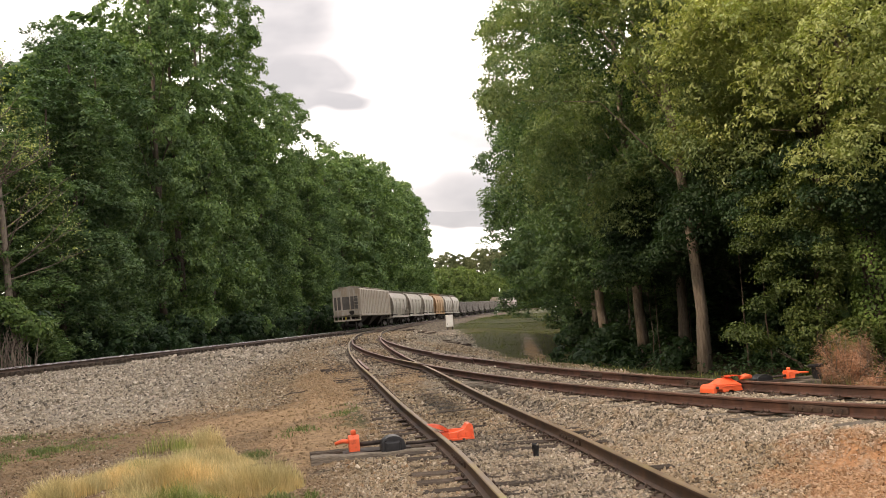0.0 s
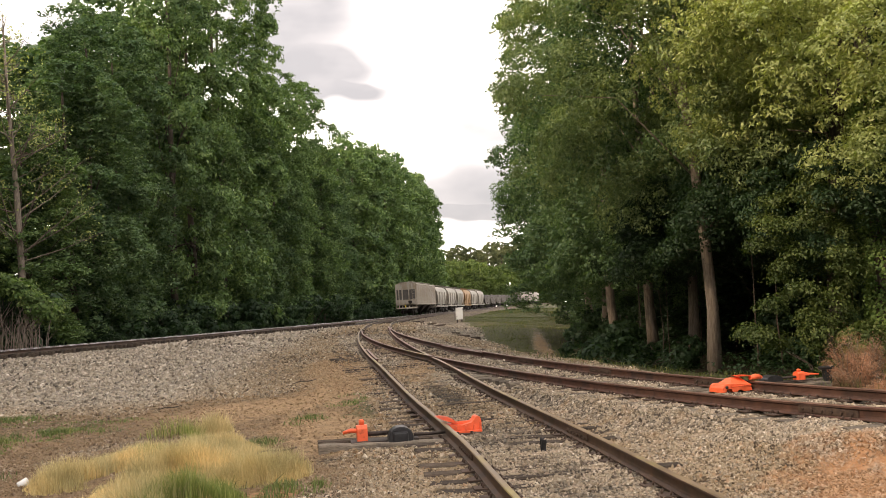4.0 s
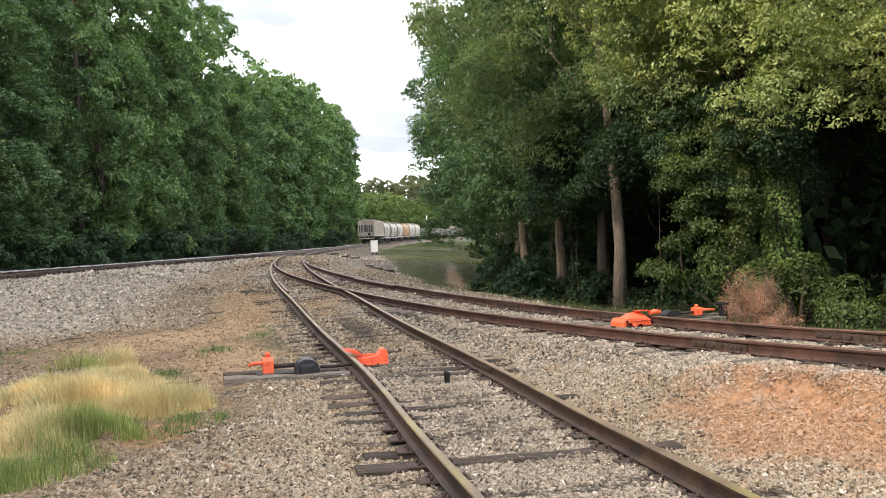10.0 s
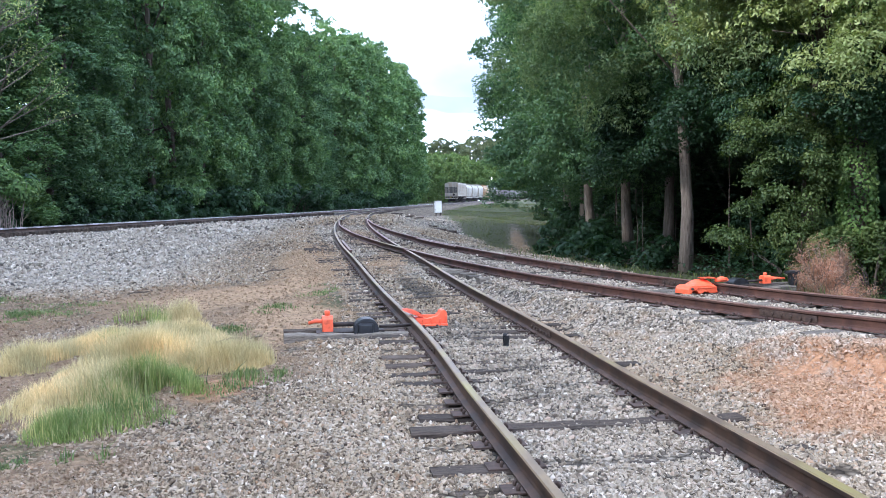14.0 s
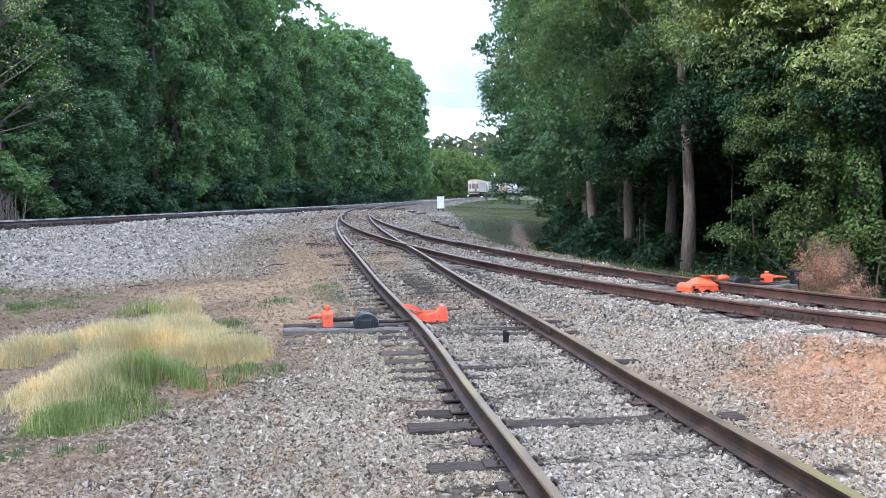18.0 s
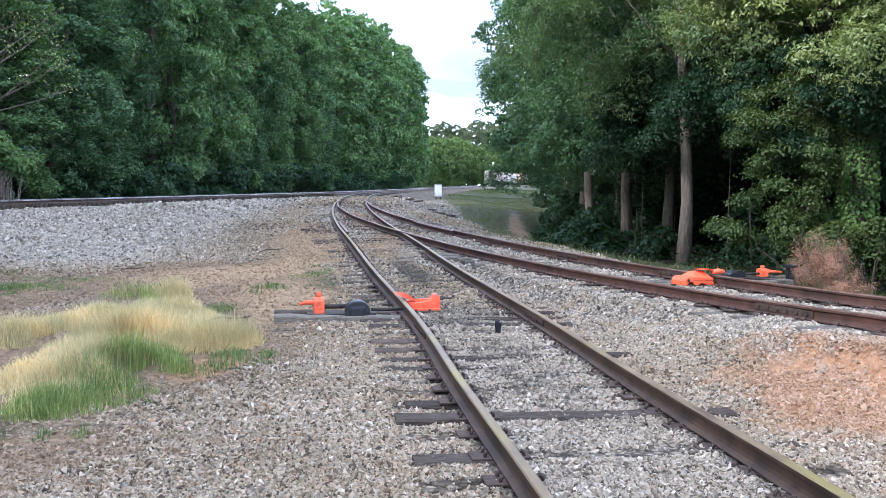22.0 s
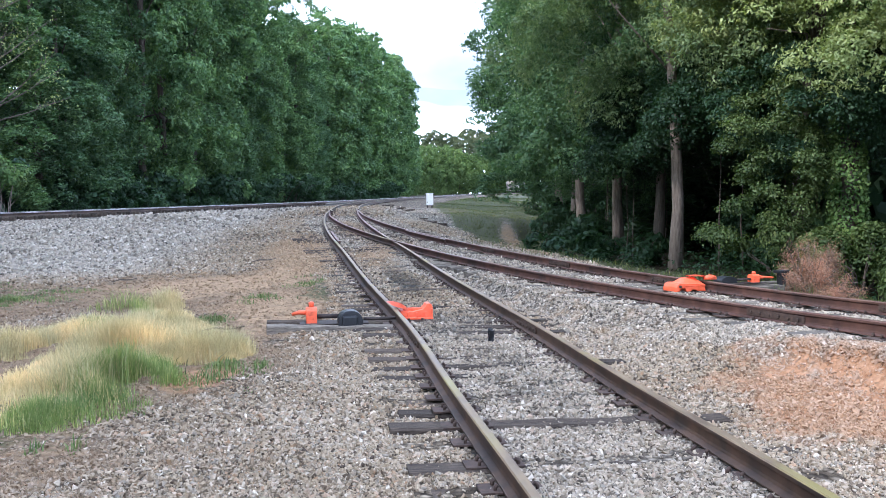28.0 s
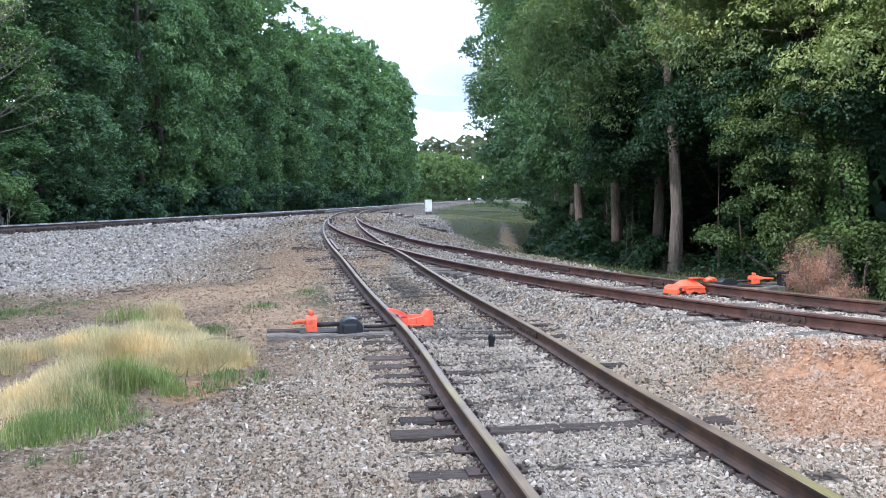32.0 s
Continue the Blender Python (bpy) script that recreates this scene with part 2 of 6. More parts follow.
def ballast_material(name, stone):
    """Crushed stone over soil. The attributes say how much clay, soil, grass, soot lies there."""
    m, nt, bsdf = nodes_of(name)
    pos = coords(nt, "World")
    if stone:
        geo = nt.nodes.new("ShaderNodeNewGeometry")
        rnd = geo.outputs["Random Per Island"]
        base = ramp(nt, rnd, [(0.0, (0.075, 0.058, 0.045)), (0.14, (0.20, 0.155, 0.11)), (0.3, (0.37, 0.30, 0.21)), (0.42, (0.25, 0.225, 0.19)), (0.56, (0.42, 0.345, 0.25)), (0.7, (0.31, 0.245, 0.17)), (0.84, (0.46, 0.40, 0.32)), (0.93, (0.33, 0.215, 0.13)), (1.0, (0.64, 0.58, 0.49))])
        base = mixed(nt, 1.0, base, (0.99, 0.98, 0.96), "MULTIPLY")
        grain = noise_tex(nt, pos, 60, 3, 0.6)
        base = mixed(nt, 1.0, base, ramp(nt, grain, [(0.25, (0.75, 0.73, 0.7)), (0.75, (1.15, 1.14, 1.12))]), "MULTIPLY")
    else:
        vo = nt.nodes.new("ShaderNodeTexVoronoi")
        vo.inputs["Scale"].default_value = 17.0
        nt.links.new(pos, vo.inputs["Vector"])
        sep = nt.nodes.new("ShaderNodeSeparateColor")
        nt.links.new(vo.outputs["Color"], sep.inputs[0])
        # dark ground tones and cell edges paint the shade between stones
        base = ramp(nt, sep.outputs[0], [(0.0, (0.07, 0.054, 0.038)), (0.3, (0.15, 0.118, 0.082)), (0.65, (0.25, 0.20, 0.142)), (1.0, (0.42, 0.355, 0.265))])
        edge = ramp(nt, vo.outputs["Distance"], [(0.2, (1, 1, 1)), (0.7, (0.3, 0.28, 0.26))])
        base = mixed(nt, 1.0, base, edge, "MULTIPLY")
        fine = noise_tex(nt, pos, 40, 5, 0.65)
    wide = noise_tex(nt, pos, 0.55, 5, 0.6)
    base = mixed(nt, 1.0, base, ramp(nt, wide, [(0.3, (0.82, 0.78, 0.72)), (0.7, (1.12, 1.13, 1.15))]), "MULTIPLY")
    # freshly laid grey ballast
    tone = rnd if stone else sep.outputs[0]
    grey = ramp(nt, tone, [(0.0, (0.10, 0.095, 0.088)), (0.25, (0.34, 0.30, 0.245)), (0.4, (0.22, 0.205, 0.185)), (0.6, (0.47, 0.425, 0.35)), (0.75, (0.34, 0.315, 0.275)), (1.0, (0.64, 0.59, 0.51))])
    if stone:
        grey = mixed(nt, 1.0, grey, (0.97, 0.96, 0.94), "MULTIPLY")
    else:
        grey = mixed(nt, 1.0, grey, edge, "MULTIPLY")
    base = mixed(nt, math_node(nt, "MULTIPLY", attr(nt, "fresh"), 0.6), base, grey)
    patchy = noise_tex(nt, pos, 3.2, 5, 0.7)
    broad = noise_tex(nt, pos, 0.8, 4, 0.6)

    def layer(base, name, colour, hard=0.25):
        a = attr(nt, name)
        s = math_node(nt, "ADD", a, math_node(nt, "MULTIPLY", math_node(nt, "SUBTRACT", patchy, 0.5), 1.3))
        s = math_node(nt, "ADD", s, math_node(nt, "MULTIPLY", math_node(nt, "SUBTRACT", broad, 0.5), 0.9))
        lo = 0.5 - hard * 0.5
        fac = ramp(nt, s, [(lo, (0, 0, 0)), (lo + hard, (1, 1, 1))])
        return mixed(nt, math_node(nt, "MULTIPLY", fac, (0.55 if name == "clay" else 0.6) if stone else 0.9), base, colour)

    mott = noise_tex(nt, pos, 9.0, 6, 0.7)
    soil = ramp(nt, mott, [(0.3, (0.11, 0.07, 0.04)), (0.7, (0.31, 0.21, 0.122))])
    clay = ramp(nt, mott, [(0.3, (0.25, 0.115, 0.05)), (0.7, (0.47, 0.265, 0.14))])
    tan = ramp(nt, mott, [(0.3, (0.20, 0.128, 0.07)), (0.7, (0.43, 0.295, 0.17))])
    # grassy ground darkened for the shade of trees over the bank
    green = ramp(nt, mott, [(0.3, (0.030, 0.036, 0.014)), (0.7, (0.085, 0.09, 0.038))])
    soot = ramp(nt, mott, [(0.3, (0.012, 0.012, 0.012)), (0.7, (0.05, 0.047, 0.043))])
    # leaf litter, near black to carry the shade under the trees
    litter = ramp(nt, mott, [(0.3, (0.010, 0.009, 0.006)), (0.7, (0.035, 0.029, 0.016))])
    base = layer(base, "soil", soil, 0.35)
    base = layer(base, "tan", tan, 0.4)
    base = layer(base, "clay", clay, 0.4)
    base = layer(base, "soot", soot, 0.4)
    if not stone:
        base = layer(base, "grass", green, 0.3)
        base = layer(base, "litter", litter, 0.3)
    nt.links.new(base, bsdf.inputs["Base Color"])
    bsdf.inputs["Roughness"].default_value = 0.9
    bsdf.inputs["Specular IOR Level"].default_value = 0.12
    if stone:
        bump(nt, bsdf, grain, 0.4, 0.006)
    else:
        hgt = math_node(nt, "ADD", math_node(nt, "MULTIPLY", vo.outputs["Distance"], -1.0), math_node(nt, "MULTIPLY", fine, 0.7))
        bump(nt, bsdf, hgt, 0.8, 0.03)
    return m


M_GROUND = ballast_material("ground_mix", False)
M_STONE = ballast_material("ballast_stone", True)
M_TIE = surface("weathered_tie", (0.024, 0.018, 0.014), (0.135, 0.105, 0.082), 7, 0.9, 0, 0.8, 0.012, "Object", (1.2, 14, 9), "object",
                (0.02, 0.018, 0.016), 1.6, 0.56, 0.15)
M_TIE_GREY = surface("bleached_tie", (0.075, 0.062, 0.05), (0.225, 0.195, 0.16), 7, 0.9, 0, 0.8, 0.012, "Object", (1.2, 14, 9), "object",
                     (0.06, 0.052, 0.046), 1.3, 0.57, 0.15)
M_RAIL = surface("rusty_rail", (0.035, 0.020, 0.013), (0.105, 0.062, 0.038), 5, 0.72, 0.25, 0.35, 0.004, "World", None, None,
                 (0.03, 0.02, 0.015), 1.3, 0.52)
M_RAIL_RED = surface("red_rusty_rail", (0.048, 0.022, 0.015), (0.125, 0.060, 0.040), 5, 0.78, 0.2, 0.35, 0.004, "World", None, None,
                     (0.04, 0.022, 0.016), 1.3, 0.5)
M_HEAD = surface("worn_rail_head", (0.125, 0.082, 0.046), (0.26, 0.185, 0.10), 6, 0.55, 0.25, 0.1, 0.002, "World", (1, 0.3, 1), None,
                 (0.24, 0.19, 0.06), 0.8, 0.5)
M_HEAD_RED = surface("rusted_rail_head", (0.10, 0.05, 0.032), (0.22, 0.12, 0.08), 6, 0.5, 0.45, 0.1, 0.002, "World", (1, 0.3, 1), None,
                     (0.10, 0.04, 0.025), 0.8, 0.52)
M_HEAD_MAIN = surface("polished_rail_head", (0.30, 0.28, 0.26), (0.50, 0.48, 0.46), 6, 0.3, 0.9, 0.1, 0.002, "World")
M_PLATE = surface("rusty_plate", (0.034, 0.021, 0.015), (0.098, 0.062, 0.044), 18, 0.85, 0.2, 0.5, 0.004, "World")
M_ORANGE = surface("orange_paint", (0.71, 0.098, 0.028), (0.86, 0.148, 0.055), 9, 0.5, 0.0, 0.15, 0.003, "Object", None, None,
                   (0.40, 0.06, 0.02), 7.0, 0.62)
M_BLACK = surface("black_paint", (0.006, 0.006, 0.007), (0.022, 0.022, 0.024), 14, 0.45, 0.1, 0.2, 0.003)
M_IRON = surface("dark_iron", (0.02, 0.016, 0.014), (0.07, 0.05, 0.04), 14, 0.7, 0.4, 0.3, 0.004)
M_BARK = surface("bark", (0.034, 0.026, 0.02), (0.115, 0.088, 0.066), 5, 0.95, 0, 1.0, 0.05, "Object", (3, 3, 0.6))
M_BARK_PALE = surface("pale_bark", (0.10, 0.078, 0.06), (0.27, 0.22, 0.175), 5, 0.95, 0, 1.0, 0.04, "Object", (4, 4, 0.6))
# extra blue in this green stands in for haze over the wood
M_LEAF_LEFT = leaf_material("leaf_dark_green", (0.048, 0.096, 0.052), (0.108, 0.182, 0.095), (0.168, 0.244, 0.126))
M_LEAF_LIGHT = leaf_material("leaf_fresh_green", (0.068, 0.126, 0.060), (0.150, 0.24, 0.106), (0.218, 0.305, 0.138))
M_LEAF_OAK = leaf_material("leaf_oak", (0.13, 0.187, 0.10), (0.195, 0.26, 0.132), (0.255, 0.312, 0.162), 0.4)
# leaf green with the shade inside the woods put into its colour
M_LEAF_SHADED = leaf_material("leaf_shaded_green", (0.018, 0.042, 0.022), (0.040, 0.080, 0.042), (0.064, 0.106, 0.054), 0.4)
M_LEAF_PALE = leaf_material("leaf_pale_green", (0.25, 0.305, 0.14), (0.36, 0.415, 0.19), (0.44, 0.475, 0.24), 0.5)
M_LEAF_FAR = leaf_material("leaf_far_bright", (0.062, 0.105, 0.032), (0.125, 0.185, 0.062), (0.185, 0.24, 0.08), 0.09)
# pine green paled and greyed, distance haze put into the colour
M_LEAF_PINE = leaf_material("hazed_pine_needles", (0.085, 0.105, 0.065), (0.15, 0.175, 0.11), (0.19, 0.20, 0.12), 0.1)
M_LEAF_VINE = leaf_material("vine_leaf", (0.062, 0.115, 0.034), (0.135, 0.215, 0.068), (0.215, 0.29, 0.10), 0.8, (1.05, 1.15, 0.6))
M_LEAF_YOUNG = leaf_material("young_leaf", (0.048, 0.076, 0.026), (0.098, 0.138, 0.048), (0.155, 0.19, 0.075), 0.8)
M_DEAD = leaf_material("dead_twig", (0.30, 0.15, 0.10), (0.50, 0.28, 0.19), (0.54, 0.43, 0.36), 1.2, (1, 0.9, 0.8))
M_STRAW = leaf_material("dry_grass", (0.52, 0.42, 0.225), (0.76, 0.64, 0.375), (0.87, 0.76, 0.51), 1.5, (1.0, 0.96, 0.82))
# bank grass, colour lowered to read as shaded by overhanging trees
M_BANK = leaf_material("bank_grass", (0.055, 0.075, 0.026), (0.125, 0.15, 0.056), (0.23, 0.205, 0.10), 0.6)
M_WEED = leaf_material("low_weed", (0.085, 0.125, 0.045), (0.17, 0.225, 0.085), (0.26, 0.27, 0.13), 1.2, (1.02, 1.08, 0.7))
M_GRASS = leaf_material("green_grass", (0.15, 0.20, 0.06), (0.28, 0.345, 0.115), (0.56, 0.51, 0.26), 1.2, (1.02, 1.08, 0.7))


# ---------- mesh helpers ----------
def mesh_from(name, verts, faces, mat):
    me = bpy.data.meshes.new(name)
    verts = np.asarray(verts, dtype=np.float32).reshape(-1, 3)
    if isinstance(faces, np.ndarray):
        n = faces.shape[1]
        me.vertices.add(len(verts))
        me.vertices.foreach_set("co", verts.ravel())
        me.loops.add(faces.size)
        me.loops.foreach_set("vertex_index", faces.astype(np.int32).ravel())
        me.polygons.add(len(faces))
        me.polygons.foreach_set("loop_start", np.arange(0, faces.size, n, dtype=np.int32))
        me.polygons.foreach_set("loop_total", np.full(len(faces), n, dtype=np.int32))
        me.update(calc_edges=True)
    else:
        me.from_pydata([tuple(map(float, v)) for v in verts], [], faces)
        me.update()
    for one in (mat if isinstance(mat, (list, tuple)) else [mat]):
        me.materials.append(one)
    return me


def part(name, me, mat=None, parent=None, label=""):
    """Link a bmesh or mesh as one object under a thing or part."""
    if isinstance(me, bmesh.types.BMesh):
        data = bpy.data.meshes.new(name)
        me.to_mesh(data)
        me.free()
        for one in (mat if isinstance(mat, (list, tuple)) else [mat]):
            data.materials.append(one)
        me = data
    ob = new(name, me)
    if parent is not None:
        ob.parent = parent
    return tagged(ob, label)


def thing(name, label, category, m=None, group="", kind=""):
    ob = new(name)
    ob.empty_display_size = 0.2
    if m is not None:
        ob.matrix_basis = m
    return tagged(ob, label, category, group, kind)


def add_box(bm, x0, x1, y0, y1, z0, z1, bevel=0.0, m=None, mat=0):
    vs = [bm.verts.new((x, y, z)) for x in (x0, x1) for y in (y0, y1) for z in (z0, z1)]
    fs = [bm.faces.new([vs[i] for i in q]) for q in
          ((0, 1, 3, 2), (4, 6, 7, 5), (0, 4, 5, 1), (2, 3, 7, 6), (0, 2, 6, 4), (1, 5, 7, 3))]
    for f in fs:
        f.material_index = mat
    if bevel:
        es = {e for f in fs for e in f.edges}
        r = bmesh.ops.bevel(bm, geom=list(es), offset=bevel, segments=2, affect="EDGES", profile=0.6)
        vs = list({v for f in r["faces"] for v in f.verts} | {v for v in vs if v.is_valid})
    if m is not None:
        bmesh.ops.transform(bm, matrix=m, verts=[v for v in vs if v.is_valid])
    return bm


def boxed(x0, x1, y0, y1, z0, z1, bevel=0.0, m=None):
    return add_box(bmesh.new(), x0, x1, y0, y1, z0, z1, bevel, m)


def add_tube(bm, pts, radii, sides=8, caps=True):
    """A tapered tube along a line of points."""
    rings = []
    pts = [Vector(p) for p in pts]
    if isinstance(radii, (int, float)):
        radii = [radii] * len(pts)
    side = None
    for i, (p, r) in enumerate(zip(pts, radii)):
        d = (pts[min(i + 1, len(pts) - 1)] - pts[max(i - 1, 0)]).normalized()
        if side is None:
            side = d.cross(Vector((0, 0, 1)) if abs(d.z) < 0.9 else Vector((1, 0, 0))).normalized()
        side = (side - d * side.dot(d)).normalized()
        up = d.cross(side)
        rings.append([bm.verts.new(p + (side * math.cos(a) + up * math.sin(a)) * r)
                      for a in (k * 2 * math.pi / sides for k in range(sides))])
    for a, b in zip(rings, rings[1:]):
        for k in range(sides):
            bm.faces.new((a[k], a[(k + 1) % sides], b[(k + 1) % sides], b[k])).smooth = True
    if caps:
        bm.faces.new(list(reversed(rings[0])))
        bm.faces.new(rings[-1])
    return bm


def tube(pts, radii, sides=8):
    return add_tube(bmesh.new(), pts, radii, sides)


def extrude_outline(outline, x0, x1, bevel=0.0):
    """A solid from an outline in the y-z plane, from x0 to x1."""
    bm = bmesh.new()
    a = [bm.verts.new((x0, y, z)) for y, z in outline]
    b = [bm.verts.new((x1, y, z)) for y, z in outline]
    bm.faces.new(list(reversed(a)))
    bm.faces.new(b)
    n = len(outline)
    for k in range(n):
        bm.faces.new((a[k], a[(k + 1) % n], b[(k + 1) % n], b[k]))
    bmesh.ops.recalc_face_normals(bm, faces=bm.faces)
    if bevel:
        bmesh.ops.bevel(bm, geom=list(bm.edges), offset=bevel, segments=2, affect="EDGES", profile=0.6)
    return bm


# ---------- plan: the lines of the tracks ----------
def hermite(knots):
    """A smooth curve through (s, value) knots."""
    s = np.array([k[0] for k in knots], float)
    v = np.array([k[1] for k in knots], float)
    d = np.gradient(v, s)

    def at(q):
        q = np.asarray(q, float)
        i = np.clip(np.searchsorted(s, q) - 1, 0, len(s) - 2)
        h = s[i + 1] - s[i]
        t = (q - s[i]) / h
        inside = ((2 * t**3 - 3 * t**2 + 1) * v[i] + (t**3 - 2 * t**2 + t) * h * d[i]
                  + (-2 * t**3 + 3 * t**2) * v[i + 1] + (t**3 - t**2) * h * d[i + 1])
        return np.where(q < s[0], v[0] + (q - s[0]) * d[0], np.where(q > s[-1], v[-1] + (q - s[-1]) * d[-1], inside))
    return at


# all tracks run along y: (y, x) and (y, height of the rail's top)
spur_x = hermite([(-30, 6.0), (-5, 2.53), (0, 1.86), (5.18, 1.18), (7.6, 0.84), (10.72, 0.435), (16.5, -0.60), (22.7, -1.69), (26.5, -2.36),
                  (32.6, -3.30), (40, -4.25), (46.8, -4.98), (53, -5.5), (65, -6.4), (80, -7.1), (100, -7.2), (130, -5.6), (176, -0.6), (215, 3.2),
                  (275, 11.2), (340, 22), (400, 35.5), (500, 64), (700, 140)])
spur_z = hermite([(-30, 0.14), (5, 0.18), (11, 0.19), (17, 0.33), (22.7, 0.52), (26.5, 0.62), (40, 0.88), (53, 1.07), (80, 1.22), (106, 1.28),
                  (176, 1.62), (215, 1.76), (275, 2.28), (400, 2.9), (700, 3.2)])
branch_x = hermite([(-30, 18.6), (-8, 10.9), (0, 8.1), (5.6, 6.15), (9.6, 4.72), (12.4, 3.65), (14.9, 2.7), (20.25, 0.88), (26.75, -1.07),
                    (32.5, -2.5), (41, -4.1), (50, -5.25)])
branch_z = hermite([(-30, 0.80), (5, 0.64), (9, 0.525), (11, 0.475), (13, 0.46), (15, 0.458), (20, 0.50), (26.75, 0.63), (33, 0.75), (41, 0.90), (50, 1.03)])
main_x = hermite([(-60, -31.0), (20, -22.2), (62, -17.8), (106, -12.9), (130, -10.2), (176, -5.0), (215, -0.9), (275, 7.0), (340, 17.6), (400, 31),
                  (500, 59), (700, 135)])
main_z = hermite([(-60, 1.0), (43, 1.13), (62, 1.15), (106, 1.27), (130, 1.38), (176, 1.63), (215, 1.77), (275, 2.3), (400, 2.9), (700, 3.2)])
TIE_DROP = 0.158          # rail top to tie top
GAUGE = 0.755             # centre line to the middle of a rail head


def hash_noise(x, y, cell, seed=0):
    """Smooth value noise on arrays, 0 to 1."""
    gx, gy = np.asarray(x) / cell, np.asarray(y) / cell
    ix, iy = np.floor(gx), np.floor(gy)
    fx, fy = gx - ix, gy - iy
    fx, fy = fx * fx * (3 - 2 * fx), fy * fy * (3 - 2 * fy)

    def h(a, b):
        v = np.sin(a * 127.1 + b * 311.7 + seed * 74.7) * 43758.5453
        return v - np.floor(v)
    return (h(ix, iy) * (1 - fx) + h(ix + 1, iy) * fx) * (1 - fy) + (h(ix, iy + 1) * (1 - fx) + h(ix + 1, iy + 1) * fx) * fy


def track_gap(fx, x, y, lo, hi):
    """Sideways distance from a track's centre line (positive to its right); outside its length the distance grows."""
    yc = np.clip(y, lo, hi)
    slope = (fx(yc + 0.5) - fx(yc - 0.5))
    g = (x - fx(yc)) / np.sqrt(1 + slope**2)
    return g, np.hypot(g, y - yc)


# heights of the land away from the tracks: x, y, z
LAND = [(-4, 6, -0.02), (-8, 6, -0.05), (-3.5, 10, 0.0), (-6, 12, 0.0), (-9.5, 20, 0.06), (-7.8, 22.4, 0.10), (-4.5, 18, 0.08), (-6.9, 24.5, 0.16), (-14, 12, 0.0),
        (-6.4, 28.5, 0.30), (-6.2, 33, 0.58), (-12, 25, 0.40), (-16, 34, 0.75), (-11, 36, 0.62), (-20, 20, 0.5), (-15, 20, 0.2),
        (3.0, 8, 0.02), (3.5, 6, 0.05), (5, 3, 0.12), (2.1, 11, 0.12), (-26, 60, 0.6), (-34, 40, 0.2), (-22, 90, 0.7), (-16, 120, 0.9), (-40, 100, 0.6),
        (4.6, 18.5, 0.0), (6.3, 26, -0.45), (7.5, 15, -0.2), (10, 20, -0.7), (9.5, 9.5, -0.1), (14, 14, -0.8), (12, 30, -0.9), (4.2, 30, -0.55), (2.5, 36, -0.45),
        (3.6, 45, -0.7), (1.5, 52, -0.05), (7, 50, -1.0), (5.2, 70, -0.35), (0.5, 66, 0.55), (-1.2, 75, 0.82), (4, 90, 0.3), (12, 80, -0.4), (8, 120, 0.2), (20, 50, -1.0), (22, 160, 0.4),
        (30, 20, -1.0), (18, 2, -0.4), (40, 90, -0.6), (0, -20, 0.0), (-20, -10, 0.2), (24, -20, 0), (-40, 300, 2), (40, 260, 1.4), (-10, 420, 3), (100, 350, 2.0),
        (-200, 200, 0.5), (200, 100, 0), (0, 900, 4), (-300, 0, 0), (300, 0, 0), (0, -400, 0)]


def ground_z(x, y):
    """Height of the ground, arrays or numbers."""
    x, y = np.broadcast_arrays(np.asarray(x, float), np.asarray(y, float))
    num, den = np.zeros(x.shape), np.zeros(x.shape)
    for fx, fz, lo, hi, flat, low in ((spur_x, spur_z, -30, 700, 1.25, 0.022), (branch_x, branch_z, -30, 50, 1.3, 0.022), (main_x, main_z, -60, 700, 1.7, 0.20)):
        _, d = track_gap(fx, x, y, lo, hi)
        low = low - 0.008 * (d < 0.66) * (flat < 1.28) * (y < 24)
        w = 1.0 / np.maximum(d - flat, 0.04)**2.6
        num += w * (fz(np.clip(y, lo, hi)) - TIE_DROP - low)
        den += w
    for lx, ly, lz in LAND:
        d = np.hypot(x - lx, y - ly)
        w = 1.0 / np.maximum(d - 0.4, 0.25)**2.6
        num += w * lz
        den += w
    z = num / den
    near = np.exp(-((np.maximum(np.abs(x) - 14, 0) / 10)**2 + (np.maximum(np.abs(y - 18) - 24, 0) / 20)**2))
    rough = 0.045 * (hash_noise(x, y, 0.9, 3) - 0.5) + 0.03 * (hash_noise(x, y, 0.31, 5) - 0.5)
    return z + rough * near


def gz(x, y):
    return float(ground_z(x, y))


def ellipse(x, y, cx, cy, rx, ry, turn=0.0):
    c, s = math.cos(radians(turn)), math.sin(radians(turn))
    u, v = (x - cx) * c + (y - cy) * s, -(x - cx) * s + (y - cy) * c
    return np.clip(1.35 - np.hypot(u / rx, v / ry), 0, 1)


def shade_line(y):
    """Where the leaf litter of the right wood, darkened for its shade, begins."""
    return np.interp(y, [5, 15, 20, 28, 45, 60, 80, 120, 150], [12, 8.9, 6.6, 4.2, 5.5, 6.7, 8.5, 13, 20])


